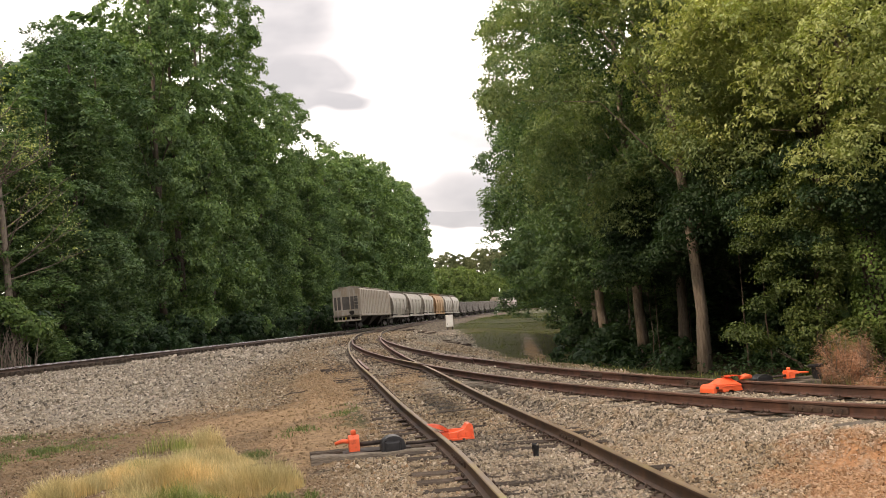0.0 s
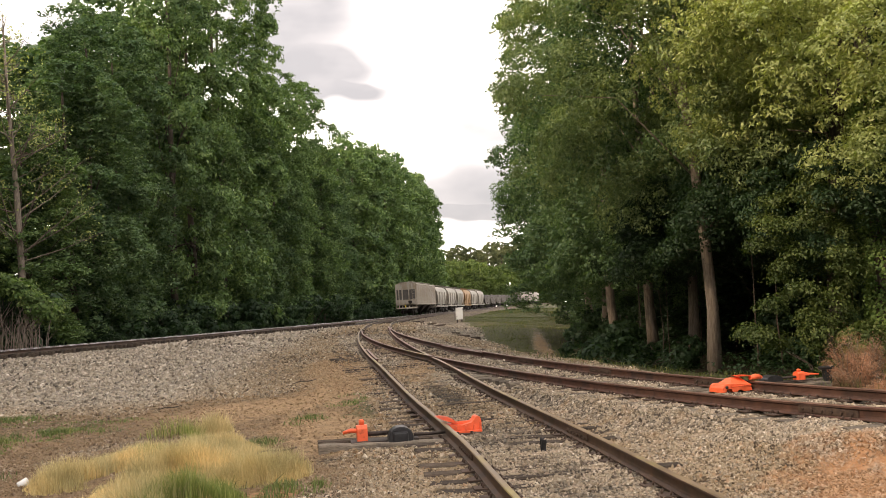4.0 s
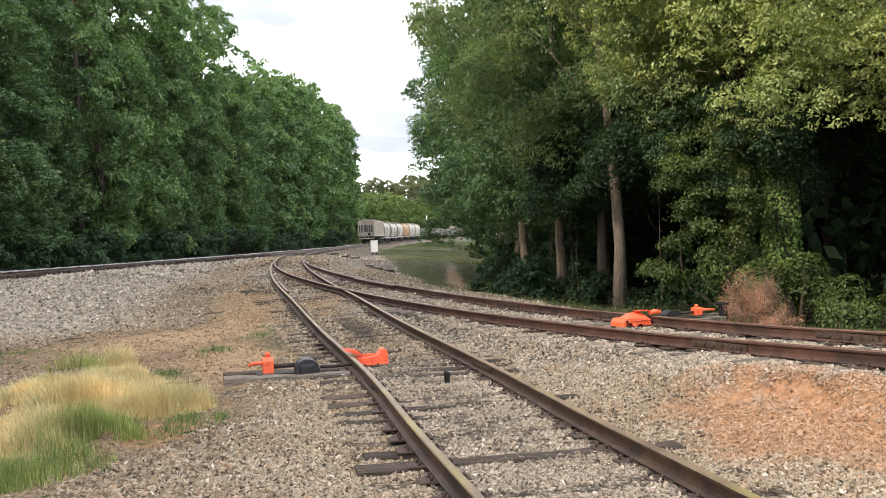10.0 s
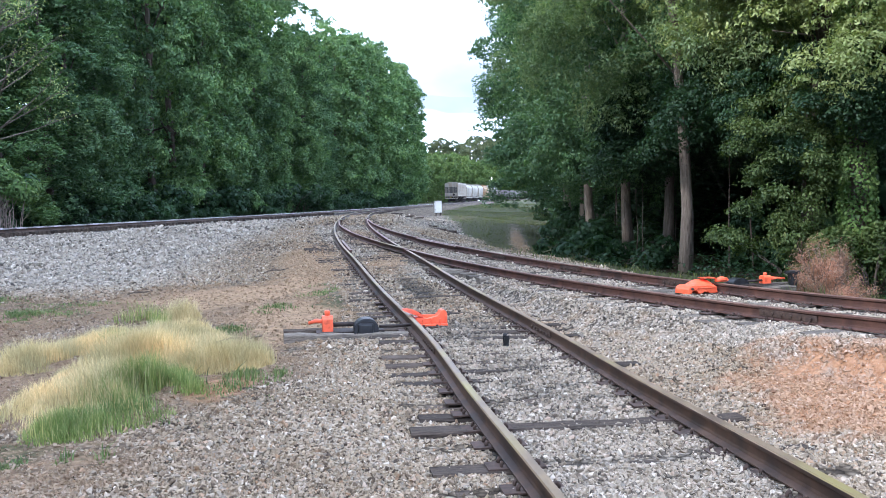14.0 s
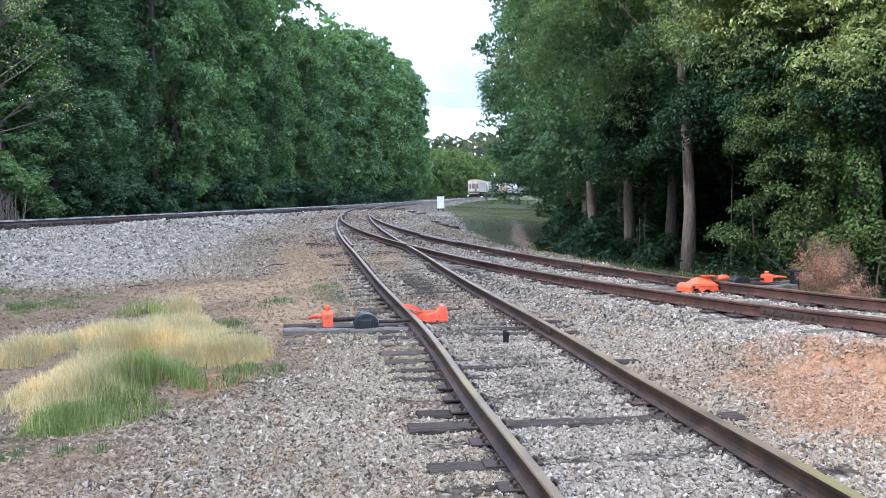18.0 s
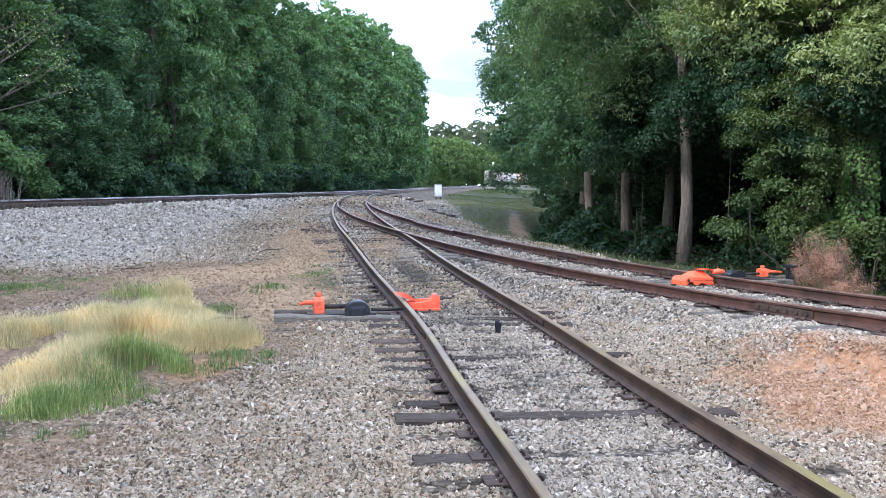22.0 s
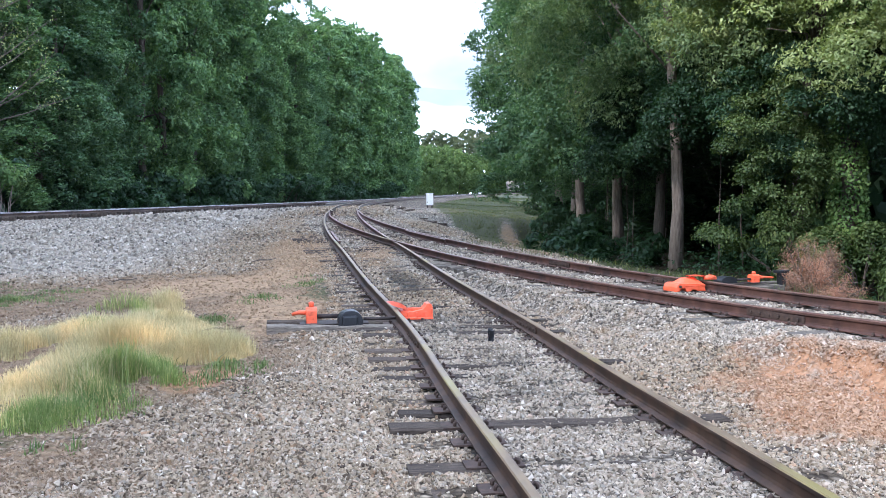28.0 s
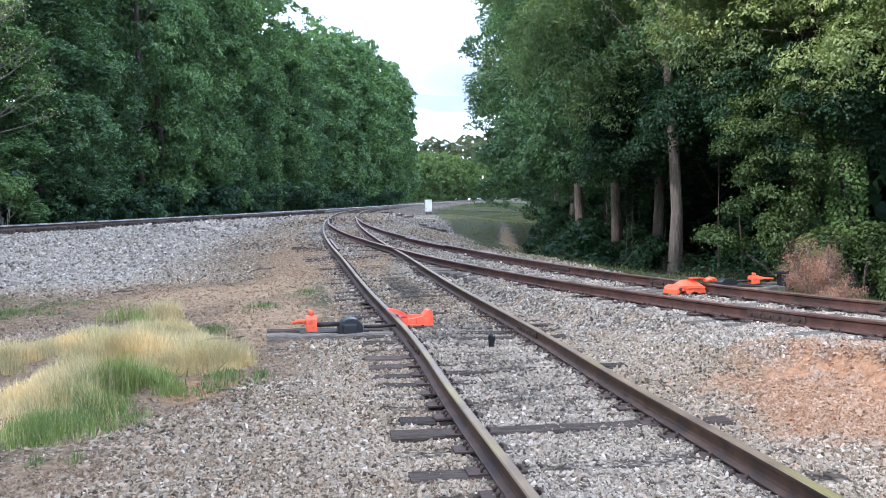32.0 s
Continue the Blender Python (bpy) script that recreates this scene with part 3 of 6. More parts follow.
def zones(x, y):
    """How much soil, tan dirt, clay, soot, grass and shade-darkened leaf litter covers the ground at x, y: 0 to 1 each.
    """
    gs, ds = track_gap(spur_x, x, y, -30, 700)
    gb, db = track_gap(branch_x, x, y, -30, 50)
    gm, dm = track_gap(main_x, x, y, -60, 700)
    zero = np.zeros(np.shape(x))
    clay = np.maximum(ellipse(x, y, 3.3, 7.3, 1.05, 2.0, 8) * (0.65 + 0.5 * hash_noise(x, y, 0.7, 21)), 0.85 * ellipse(x, y, 4.2, 5.0, 1.2, 1.6))
    clay = np.maximum(clay, 0.8 * ellipse(x, y, -2.35, 9.0, 0.45, 0.7))
    clay = np.maximum(clay, 0.55 * ellipse(x, y, 0.9, 72.0, 1.2, 9.0))
    soil = np.maximum(ellipse(x, y, -4.2, 17.0, 3.2, 3.4), ellipse(x, y, -2.6, 13.2, 1.2, 2.4))
    soil = np.maximum(soil, ellipse(x, y, -4.2, 10.5, 2.7, 3.8))
    soil = np.maximum(soil, 0.75 * ellipse(x, y, -9, 14, 4.5, 4.5))
    soil = np.maximum(soil, 0.62 * ellipse(x, y, -3.4, 6.2, 2.2, 1.6))
    soil = np.maximum(soil, 0.8 * ellipse(x, y, -3.0, 16.0, 1.7, 4.0, 12))
    soil = np.where(ds < 1.6, 0.3 * soil, soil)
    tan = np.maximum(0.72 * ellipse(x, y, -3.7, 24, 1.0, 8.5, 9), 0.7 * ellipse(x, y, -3.4, 18.5, 1.0, 2.4))
    tan = np.maximum(tan, 0.66 * ellipse(x, y, -4.3, 17.6, 2.1, 2.6))
    tan = np.maximum(tan, 0.62 * ellipse(x, y, -1.5, 24, 0.9, 5))
    tan = np.maximum(tan, 0.55 * ellipse(x, y, -3.3, 34, 0.8, 8, 7))
    tan = np.maximum(tan, 0.25 * ellipse(x, y, 1.6, 14, 1.6, 5, 15))
    tan = np.clip(np.maximum(tan, 0.6 * ellipse(x, y, -2.6, 14.5, 1.1, 3.0, 10)) * 1.3, 0, 1)
    soot = np.where(ds < 1.35, ellipse(x, y, 0.1, 12.4, 0.9, 2.0) * 0.5 + ellipse(x, y, -0.75, 17.5, 0.35, 2.6, 12) * 0.8, zero)
    soot = np.maximum(soot, 0.95 * (dm < 1.75))
    soot = np.maximum(soot, 0.42 * ellipse(x, y, 0.7, 8.8, 0.55, 2.6, 8))
    soot = np.maximum(soot, 0.55 * (np.abs(ds - 0.75) < 0.14) * (y < 30))
    # grass: the bank beyond the branch and beside the siding, and thin weeds on the flat
    bank = np.minimum(np.clip((gb - 1.9) / 0.8, 0, 1) + (y > 47), np.clip((gs - np.interp(y, [30, 44, 60], [3.6, 5.2, 5.6])) / 1.4, 0, 1)) * (y > 2)
    bank = np.where((y > 60) & (gs > 0), np.clip((gs - 5.6) / 1.6, 0, 1), bank)
    left_bank = np.clip((-gm - 3.0) / 1.5, 0, 1)
    grass = np.clip(np.maximum(bank, left_bank), 0, 1)
    weeds = np.maximum(0.42 * ellipse(x, y, -8.0, 16.0, 3.5, 2.2, -12), 0.5 * ellipse(x, y, -3.3, 9.6, 1.5, 2.6))
    weeds = np.maximum(weeds, 0.55 * ellipse(x, y, -2.0, 16.5, 0.8, 2.0))
    weeds = np.maximum(weeds, 0.5 * ellipse(x, y, -3.6, 6.7, 1.5, 0.7))
    grass = np.where(ds < 1.4, 0, np.maximum(grass, weeds))
    path = 0.85 * ellipse(x, y, 3.3, 48, 0.6, 16, -3)
    grass = grass * (1 - path)
    tan = np.maximum(tan, 0.8 * path)
    far_green = np.where((np.abs(x) > 60) | (y > 150) & (gs > 6) | (y > 150) & (gm < -6), 1.0, 0)
    grass = np.maximum(grass, far_green)
    # litter lies under both woods, its dark colour standing in for shade
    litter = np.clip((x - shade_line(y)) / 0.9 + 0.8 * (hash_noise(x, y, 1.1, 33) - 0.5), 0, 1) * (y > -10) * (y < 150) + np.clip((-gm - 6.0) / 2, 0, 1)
    fresh = np.clip((-5.6 - 0.06 * (y - 20) - x) / 2.0, 0, 1) * np.clip((y - 18.5 + 0.25 * (x + 9)) / 3.0, 0, 1)
    fresh = np.maximum(fresh, np.clip((gs - 2.0) / 1.0, 0, 1) * np.clip((y - 38) / 6, 0, 1) * (y < 75))
    fresh = np.maximum(fresh, 0.7 * (db < 1.9) * (y < 45))
    fresh = np.maximum(fresh, 0.5 * (gs > 1.2) * (gb < -1.0) * np.clip((y - 9) / 3, 0, 1) * (y < 30))
    fresh = np.maximum(fresh, 0.5 * (ds < 0.7) * (y < 13))
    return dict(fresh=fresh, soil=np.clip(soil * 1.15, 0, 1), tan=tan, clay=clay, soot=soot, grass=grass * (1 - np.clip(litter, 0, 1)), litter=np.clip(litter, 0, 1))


def paint_zones(me, x, y):
    for name, v in zones(x, y).items():
        a = me.attributes.new(name, "FLOAT", "POINT")
        a.data.foreach_set("value", np.asarray(v, np.float32).ravel())


def lines(lo, hi, fine, far_lo, far_hi, grow=1.16):
    mid = list(np.arange(lo, hi, fine))
    out, s, p = [], fine, hi
    while p < far_hi:
        out.append(p)
        s *= grow
        p += s
    out.append(far_hi)
    left, s, p = [], fine, lo
    while p > far_lo:
        s *= grow
        p -= s
        left.append(max(p, far_lo))
    return np.array(sorted(set(left)) + mid + out)


def build_ground():
    xs = lines(-10, 8.5, 0.12, -2600, 2600)
    ys = lines(3.0, 30.0, 0.14, -2600, 2600, 1.07)
    X, Y = np.meshgrid(xs, ys)
    Z = ground_z(X, Y)
    verts = np.stack([X, Y, Z], -1).reshape(-1, 3)
    nx, ny = len(xs), len(ys)
    i = (np.arange(ny - 1)[:, None] * nx + np.arange(nx - 1)[None, :]).ravel()
    faces = np.stack([i, i + 1, i + nx + 1, i + nx], 1)
    me = mesh_from("ground", verts, faces, M_GROUND)
    me.polygons.foreach_set("use_smooth", np.ones(len(faces), bool))
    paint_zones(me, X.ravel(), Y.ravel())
    return tagged(new("ground", me), "ballast gravel, bare soil and grassy banks", "ground", kind="structure")


build_ground()


# ---------- tracks ----------
RAIL = [(-0.064, 0), (0.064, 0), (0.064, 0.009), (0.015, 0.023), (0.008, 0.042), (0.008, 0.096), (0.015, 0.107), (0.033, 0.112), (0.034, 0.134), (0.026, 0.143),
        (-0.026, 0.143), (-0.034, 0.134), (-0.033, 0.112), (-0.015, 0.107), (-0.008, 0.096), (-0.008, 0.042), (-0.015, 0.023), (-0.064, 0.009)]


def track_point(fx, fz, y, off=0.0):
    slope = float(fx(y + 0.2) - fx(y - 0.2)) / 0.4
    n = math.hypot(1, slope)
    nx, ny = 1 / n, -slope / n
    return Vector((float(fx(y)) + off * nx, y + off * ny, float(fz(y)))), Vector((nx, ny, 0)), math.degrees(math.atan2(-slope, 1))


def sweep(points, sides, profile, mats, head_faces=(8, 9, 10), flare=None):
    """A profile carried along points; sides are the level vectors across it."""
    n = len(profile)
    verts, faces = [], []
    for p, s in zip(points, sides):
        for u, v in profile:
            verts.append((p.x + s.x * u, p.y + s.y * u, p.z + v))
    for i in range(len(points) - 1):
        for k in range(n):
            a, b = i * n + k, i * n + (k + 1) % n
            faces.append((a, b, b + n, a + n))
    faces.append(tuple(reversed(range(n))))
    faces.append(tuple(range((len(points) - 1) * n, len(points) * n)))
    me = mesh_from("rail", verts, faces, mats)
    for i, f in enumerate(me.polygons[: (len(points) - 1) * n]):
        f.material_index = 1 if (i % n) in head_faces else 0
    bm = bmesh.new()
    bm.from_mesh(me)
    bmesh.ops.recalc_face_normals(bm, faces=bm.faces)
    bm.to_mesh(me)
    bm.free()
    return me


def rail_run(fx, fz, off, y0, y1, step, mats, drop=0.0, off_end=None):
    pts, sides = [], []
    y = y0
    ys = []
    while y < y1:
        ys.append(y)
        y += step(y) if callable(step) else step
    ys.append(y1)
    for y in ys:
        o = off if off_end is None else off + (off_end - off) * (y - y0) / (y1 - y0)
        p, s, _ = track_point(fx, fz, y, o)
        pts.append(p - Vector((0, 0, 0.144 + drop)))
        sides.append(s)
    return sweep(pts, sides, RAIL, mats)


def tie_mesh(length, wide, seed):
    """A timber with split, worn ends and uneven edges."""
    rnd = random.Random(seed)
    bm = bmesh.new()
    nx = 8
    rings = []
    for i in range(nx + 1):
        x = -length / 2 + length * i / nx
        w = wide / 2 * (1 + rnd.uniform(-0.06, 0.05))
        t = rnd.uniform(-0.012, 0.004)
        c = 0.018
        rings.append([bm.verts.new((x, yy, zz)) for yy, zz in
                      ((-w, -0.17), (w, -0.17), (w, t - c), (w - c, t), (0.2 * w * rnd.uniform(-1, 1), t - rnd.uniform(0, 0.012)), (-w + c, t), (-w, t - c))])
    n = len(rings[0])
    for a, b in zip(rings, rings[1:]):
        for k in range(n):
            bm.faces.new((a[k], b[k], b[(k + 1) % n], a[(k + 1) % n]))
    bm.faces.new(rings[0])
    bm.faces.new(list(reversed(rings[-1])))
    bmesh.ops.recalc_face_normals(bm, faces=bm.faces)
    me = bpy.data.meshes.new("tie")
    bm.to_mesh(me)
    bm.free()
    return me


def plate_mesh():
    bm = boxed(-0.19, 0.19, -0.095, 0.095, 0.0, 0.016, 0.004)
    for x, y in ((-0.10, -0.05), (0.10, 0.05), (-0.10, 0.055), (0.15, -0.05)):
        add_tube(bm, [(x, y, 0.0), (x, y, 0.035), (x * 0.86, y, 0.05)], [0.012, 0.012, 0.016], 6)
    me = bpy.data.meshes.new("tie_plate")
    bm.to_mesh(me)
    bm.free()
    me.materials.append(M_PLATE)
    return me


TIE_DARK = [tie_mesh(2.6, 0.22, s) for s in range(5)]
TIE_PALE = [tie_mesh(2.6, 0.22, s + 20) for s in range(4)]
TIE_LONG = [tie_mesh(l, 0.23, 40 + i) for i, l in enumerate((3.0, 3.4, 3.8, 4.3, 4.8))]
for _m in TIE_DARK + TIE_LONG:
    _m.materials.append(M_TIE)
for _m in TIE_PALE:
    _m.materials.append(M_TIE_GREY)
PLATE = plate_mesh()


TIE_LINES = {"spur": [], "branch": []}


def lay_ties(track, fx, fz, y0, y1, meshes, spacing=0.52, seed=1, plates_to=20.0, shift=0.0, low=0.0):
    rnd = random.Random(seed)
    y = y0
    while y < y1:
        p, s, a = track_point(fx, fz, y)
        o = rnd.uniform(-0.09, 0.09) + shift
        tie = part("tie", rnd.choice(meshes), None, track)
        tie.matrix_basis = pose(p.x + s.x * o, p.y + s.y * o, p.z - TIE_DROP - low + rnd.uniform(-0.03, 0.012), rnd.uniform(-1.0, 1.0), rnd.uniform(-0.5, 0.5), a + rnd.uniform(-1.6, 1.6))
        if y < 30:
            TIE_LINES["spur" if fx is spur_x else "branch"].append(y)
        if y < plates_to:
            for side in (-1, 1):
                q = part("tie_plate", PLATE, None, track)
                q.matrix_basis = pose(p.x + s.x * GAUGE * side, p.y + s.y * GAUGE * side, p.z - TIE_DROP - 0.008, 0, 0, a + (180 if side > 0 else 0))
        y += spacing * rnd.uniform(0.9, 1.1)


def joint_bars(track, fx, fz, y, off, mat):
    """Bolted bars on both sides of a rail joint."""
    p, s, a = track_point(fx, fz, y, off)
    for side in (-1, 1):
        bm = boxed(0.010, 0.030, -0.46, 0.46, 0.024, 0.105, 0.006)
        for k in range(6):
            yy = -0.38 + k * 0.152
            add_tube(bm, [(0.030, yy, 0.063), (0.052, yy, 0.063)], 0.017, 6)
        ob = part("joint_bar", bm, mat, track)
        ob.matrix_basis = pose(p.x, p.y, p.z - 0.144, 0, 0, a + (180 if side < 0 else 0))


def build_tracks():
    near = lambda y: 0.8 if y < 60 else 3.0
    spur = thing("track_spur", "rusty side track with weathered timber ties in gravel", "railway track", kind="structure")
    for side in (-1, 1):
        if side < 0:
            part("rail", rail_run(spur_x, spur_z, -GAUGE, -28, 600, near, [M_RAIL, M_HEAD]), None, spur)
        else:
            # the right rail stops at the frog and goes on beyond the switch
            part("rail", rail_run(spur_x, spur_z, GAUGE, -28, 25.6, near, [M_RAIL, M_HEAD]), None, spur)
            part("closure_rail", rail_run(spur_x, spur_z, GAUGE, 28.6, 49.5, near, [M_RAIL_RED, M_HEAD_RED]), None, spur)
            part("rail", rail_run(spur_x, spur_z, GAUGE, 52.5, 600, near, [M_RAIL, M_HEAD]), None, spur)
    lay_ties(spur, spur_x, spur_z, -3, 23.5, TIE_DARK, 0.50, 3, 24)
    lay_ties(spur, spur_x, spur_z, 51, 125, TIE_DARK, 0.55, 4, 0)
    for y, off in ((10.9, -GAUGE), (11.6, GAUGE), (22, GAUGE)):
        joint_bars(spur, spur_x, spur_z, y, off, M_PLATE)

    branch = thing("track_branch", "rusty red branch track with bleached timber ties", "railway track", kind="structure")
    part("rail", rail_run(branch_x, branch_z, GAUGE, -28, 52.5, near, [M_RAIL_RED, M_HEAD_RED]), None, branch)
    part("rail", rail_run(branch_x, branch_z, -GAUGE, -28, 25.2, near, [M_RAIL_RED, M_HEAD_RED]), None, branch)
    part("closure_rail", rail_run(branch_x, branch_z, -GAUGE, 28.2, 49.5, near, [M_RAIL_RED, M_HEAD_RED]), None, branch)
    lay_ties(branch, branch_x, branch_z, -6, 23.5, TIE_PALE, 0.52, 8, 20)
    for y, off in ((10.6, -GAUGE), (10.2, GAUGE), (14.6, GAUGE), (18.2, GAUGE), (22.0, GAUGE)):
        joint_bars(branch, branch_x, branch_z, y, off, M_PLATE)

    # turnout: long timbers, frog, guard rails
    turnout = thing("turnout", "railway turnout with frog, guard rails and long timbers", "railway switch", kind="structure")
    mid_x = lambda y: (spur_x(y) + branch_x(y)) / 2
    rnd = random.Random(5)
    y = 23.8
    while y < 50.5:
        p, s, a = track_point(mid_x, spur_z, y)
        k = int(np.clip((50.5 - y) / 27 * 5, 0, 4))
        tie = part("tie", TIE_LONG[k], None, turnout)
        tie.matrix_basis = pose(p.x, p.y, p.z - TIE_DROP - 0.004, 0, 0, a + rnd.uniform(-1, 1))
        TIE_LINES["spur"].append(y)
        y += 0.55
    part("frog", rail_run(spur_x, spur_z, GAUGE, 25.6, 28.6, 0.5, [M_RAIL, M_HEAD]), None, turnout, "worn steel frog where two rails cross")
    part("wing_rail", rail_run(branch_x, branch_z, -GAUGE, 25.2, 28.2, 0.5, [M_RAIL, M_HEAD], 0.004), None, turnout)
    part("guard_rail", rail_run(spur_x, spur_z, -GAUGE + 0.11, 25.0, 29.5, 0.5, [M_RAIL_RED, M_HEAD_RED], 0.004), None, turnout)
    part("guard_rail", rail_run(branch_x, branch_z, GAUGE - 0.11, 25.0, 29.5, 0.5, [M_RAIL_RED, M_HEAD_RED], 0.004), None, turnout)
    part("switch_point", rail_run(spur_x, spur_z, GAUGE - 0.06, 49.5, 54.0, 0.5, [M_RAIL_RED, M_HEAD], 0.006, GAUGE - 0.10), None, turnout)
    part("switch_point", rail_run(branch_x, branch_z, -GAUGE + 0.14, 49.5, 54.0, 0.5, [M_RAIL_RED, M_HEAD], 0.006, -GAUGE + 0.10), None, turnout)

    main = thing("track_main", "main line of polished rails on a ballast bed", "railway track", kind="structure")
    for side in (-1, 1):
        part("rail", rail_run(main_x, main_z, GAUGE * side, -60, 690, lambda y: 4.0, [M_RAIL, M_HEAD_MAIN]), None, main)
    lay_ties(main, main_x, main_z, 30, 100, TIE_DARK, 0.58, 12, 0, 0, 0.0)


build_tracks()


# ---------- trees ----------
def leaf_quads(pos, out, size, rng, droop=0.0, narrow=0.55):
    """Folded leaf diamonds at the points, each turned roughly to its outward direction."""
    n = len(pos)
    nrm = out + rng.normal(0, 0.55, (n, 3)) + np.array([0, 0, 0.45])
    nrm /= np.linalg.norm(nrm, axis=1, keepdims=True) + 1e-9
    t = rng.normal(0, 1, (n, 3)) + np.array([0, 0, -droop])
    t -= nrm * np.sum(t * nrm, 1, keepdims=True)
    t /= np.linalg.norm(t, axis=1, keepdims=True) + 1e-9
    b = np.cross(nrm, t)
    s = size * rng.uniform(0.65, 1.3, (n, 1))
    fold = nrm * s * 0.10
    v = np.stack([pos - t * s * 0.5, pos + b * s * narrow * 0.5 + fold, pos + t * s * 0.5, pos - b * s * narrow * 0.5 + fold], 1).reshape(-1, 3)
    f = np.arange(n * 4).reshape(-1, 4)
    return v, f


def blob_leaves(blobs, n, size, rng, centre=None, droop=0.0, narrow=0.55, skew=0.35, bunch=1, spread=0.25):
    """Leaves over the shells of many small boughs, thicker on their outer and upper sides."""
    if bunch > 1:
        n = n // bunch
    c = np.array([b[0] for b in blobs])
    r = np.array([b[1] for b in blobs])
    area = r[:, 0] * r[:, 0]
    pick = rng.choice(len(blobs), n, p=area / area.sum())
    d = rng.normal(0, 1, (n, 3))
    if centre is not None:
        o = c[pick] - np.asarray(centre)
        o[:, 2] *= 0.4
        o /= np.linalg.norm(o, axis=1, keepdims=True) + 1e-9
        d += o * 0.8
    d[:, 2] += skew
    d /= np.linalg.norm(d, axis=1, keepdims=True)
    shell = np.clip(1 - np.abs(rng.normal(0, 0.2, (n, 1))), 0.2, 1.12)
    pos = c[pick] + d * r[pick] * shell
    if bunch > 1:
        # each point becomes a drooping bunch of leaves on a small dome
        e = rng.normal(0, 1, (n * bunch, 3))
        e /= np.linalg.norm(e, axis=1, keepdims=True)
        e[:, 2] = np.abs(e[:, 2]) * 1.1 - 0.35
        wide = np.repeat(spread * rng.uniform(0.6, 1.4, (n, 1)), bunch, 0)
        pos = np.repeat(pos, bunch, 0) + e * wide * rng.uniform(0.55, 1.05, (n * bunch, 1))
        d = e * 0.8 + np.repeat(d, bunch, 0) * 0.5
    return leaf_quads(pos, d, size, rng, droop, narrow)


def trunk_mesh(height, radius, rng, lean=0.0, blobs=(), limbs=0, sides=10, top_r=0.2):
    bm = bmesh.new()
    k = 9
    wob = rng.normal(0, 0.012 * height, (k + 1, 2)).cumsum(0) * 0.35
    pts = [Vector((wob[i, 0] * (i > 0) + lean * height * i / k, wob[i, 1] * (i > 0), height * i / k)) for i in range(k + 1)]
    pts[0].z = -0.4
    rad = [radius * ((1.35 if i == 0 else 1.0) * (1 - (1 - top_r) * i / k)) for i in range(k + 1)]
    add_tube(bm, pts, rad, sides)
    if limbs and len(blobs):
        order = rng.permutation(len(blobs))[:limbs]
        for j in order:
            c = Vector(blobs[j][0])
            i = int(np.clip((c.z * 0.72) / height * k, 2, k - 1))
            a = pts[i]
            mid = a.lerp(c, 0.5) + Vector(rng.normal(0, 0.5, 3)) + Vector((0, 0, 0.5))
            add_tube(bm, [a, a.lerp(mid, 0.5), mid, mid.lerp(c, 0.6), c], [rad[i] * 0.30, rad[i] * 0.2, rad[i] * 0.13, rad[i] * 0.07, 0.01], 6)
    return bm


def crown_blobs(base, top, radius, n, rng, shape=0.7, lean=0.0, flat=0.75, size=(0.22, 0.38)):
    """Boughs over the shell of a rounded crown, with a few big ones inside."""
    out = []
    for i in range(n):
        t = ((i + rng.uniform(0, 1)) / n) ** 0.9
        inner = i % 5 == 0
        z = base + (top - base) * t
        env = radius * math.sin(math.pi * (0.16 + 0.74 * t)) ** shape
        if t > 0.8:
            env *= math.sqrt(max(0.08, 1 - ((t - 0.8) / 0.22) ** 2))
        a = i * 2.39996 + rng.uniform(-0.7, 0.7)
        q = env * (rng.uniform(0.0, 0.45) if inner else rng.uniform(0.62, 1.0))
        b = radius * rng.uniform(*size) * (1.25 if inner else 1.0) * (0.8 + 0.25 * math.sin(math.pi * t))
        out.append(((q * math.cos(a) + lean * z, q * math.sin(a), z), (b, b, b * flat)))
    return out


def lobed_blobs(base, top, radius, rng, lobes, clumps, shape=0.5, lean=0.0, flat=0.7, lobe=(0.3, 0.46), reach=(0.5, 0.86)):
    """A crown of large boughs, each made of small clumps on its outer and upper side."""
    out = []
    for i in range(lobes):
        t = (i + rng.uniform(0, 1)) / lobes
        z = base + (top - base) * t
        env = radius * math.sin(math.pi * (0.16 + 0.74 * t)) ** shape
        if t > 0.8:
            env *= math.sqrt(max(0.06, 1 - ((t - 0.8) / 0.21) ** 2))
        a = i * 2.39996 + rng.uniform(-0.6, 0.6)
        q = env * rng.uniform(*reach)
        big = radius * rng.uniform(*lobe) * (1.0 - 0.3 * max(0.0, t - 0.7))
        mid = np.array((q * math.cos(a) + lean * z, q * math.sin(a), z))
        for _ in range(clumps):
            d = rng.normal(0, 1, 3) + np.array((0.75 * math.cos(a), 0.75 * math.sin(a), 0.3))
            d /= np.linalg.norm(d)
            c = mid + d * big * rng.uniform(0.6, 1.08) * np.array((1, 1, flat))
            r = big * rng.uniform(0.32, 0.56)
            out.append((tuple(c), (r, r, r * (0.55 + 0.35 * flat))))
    return out


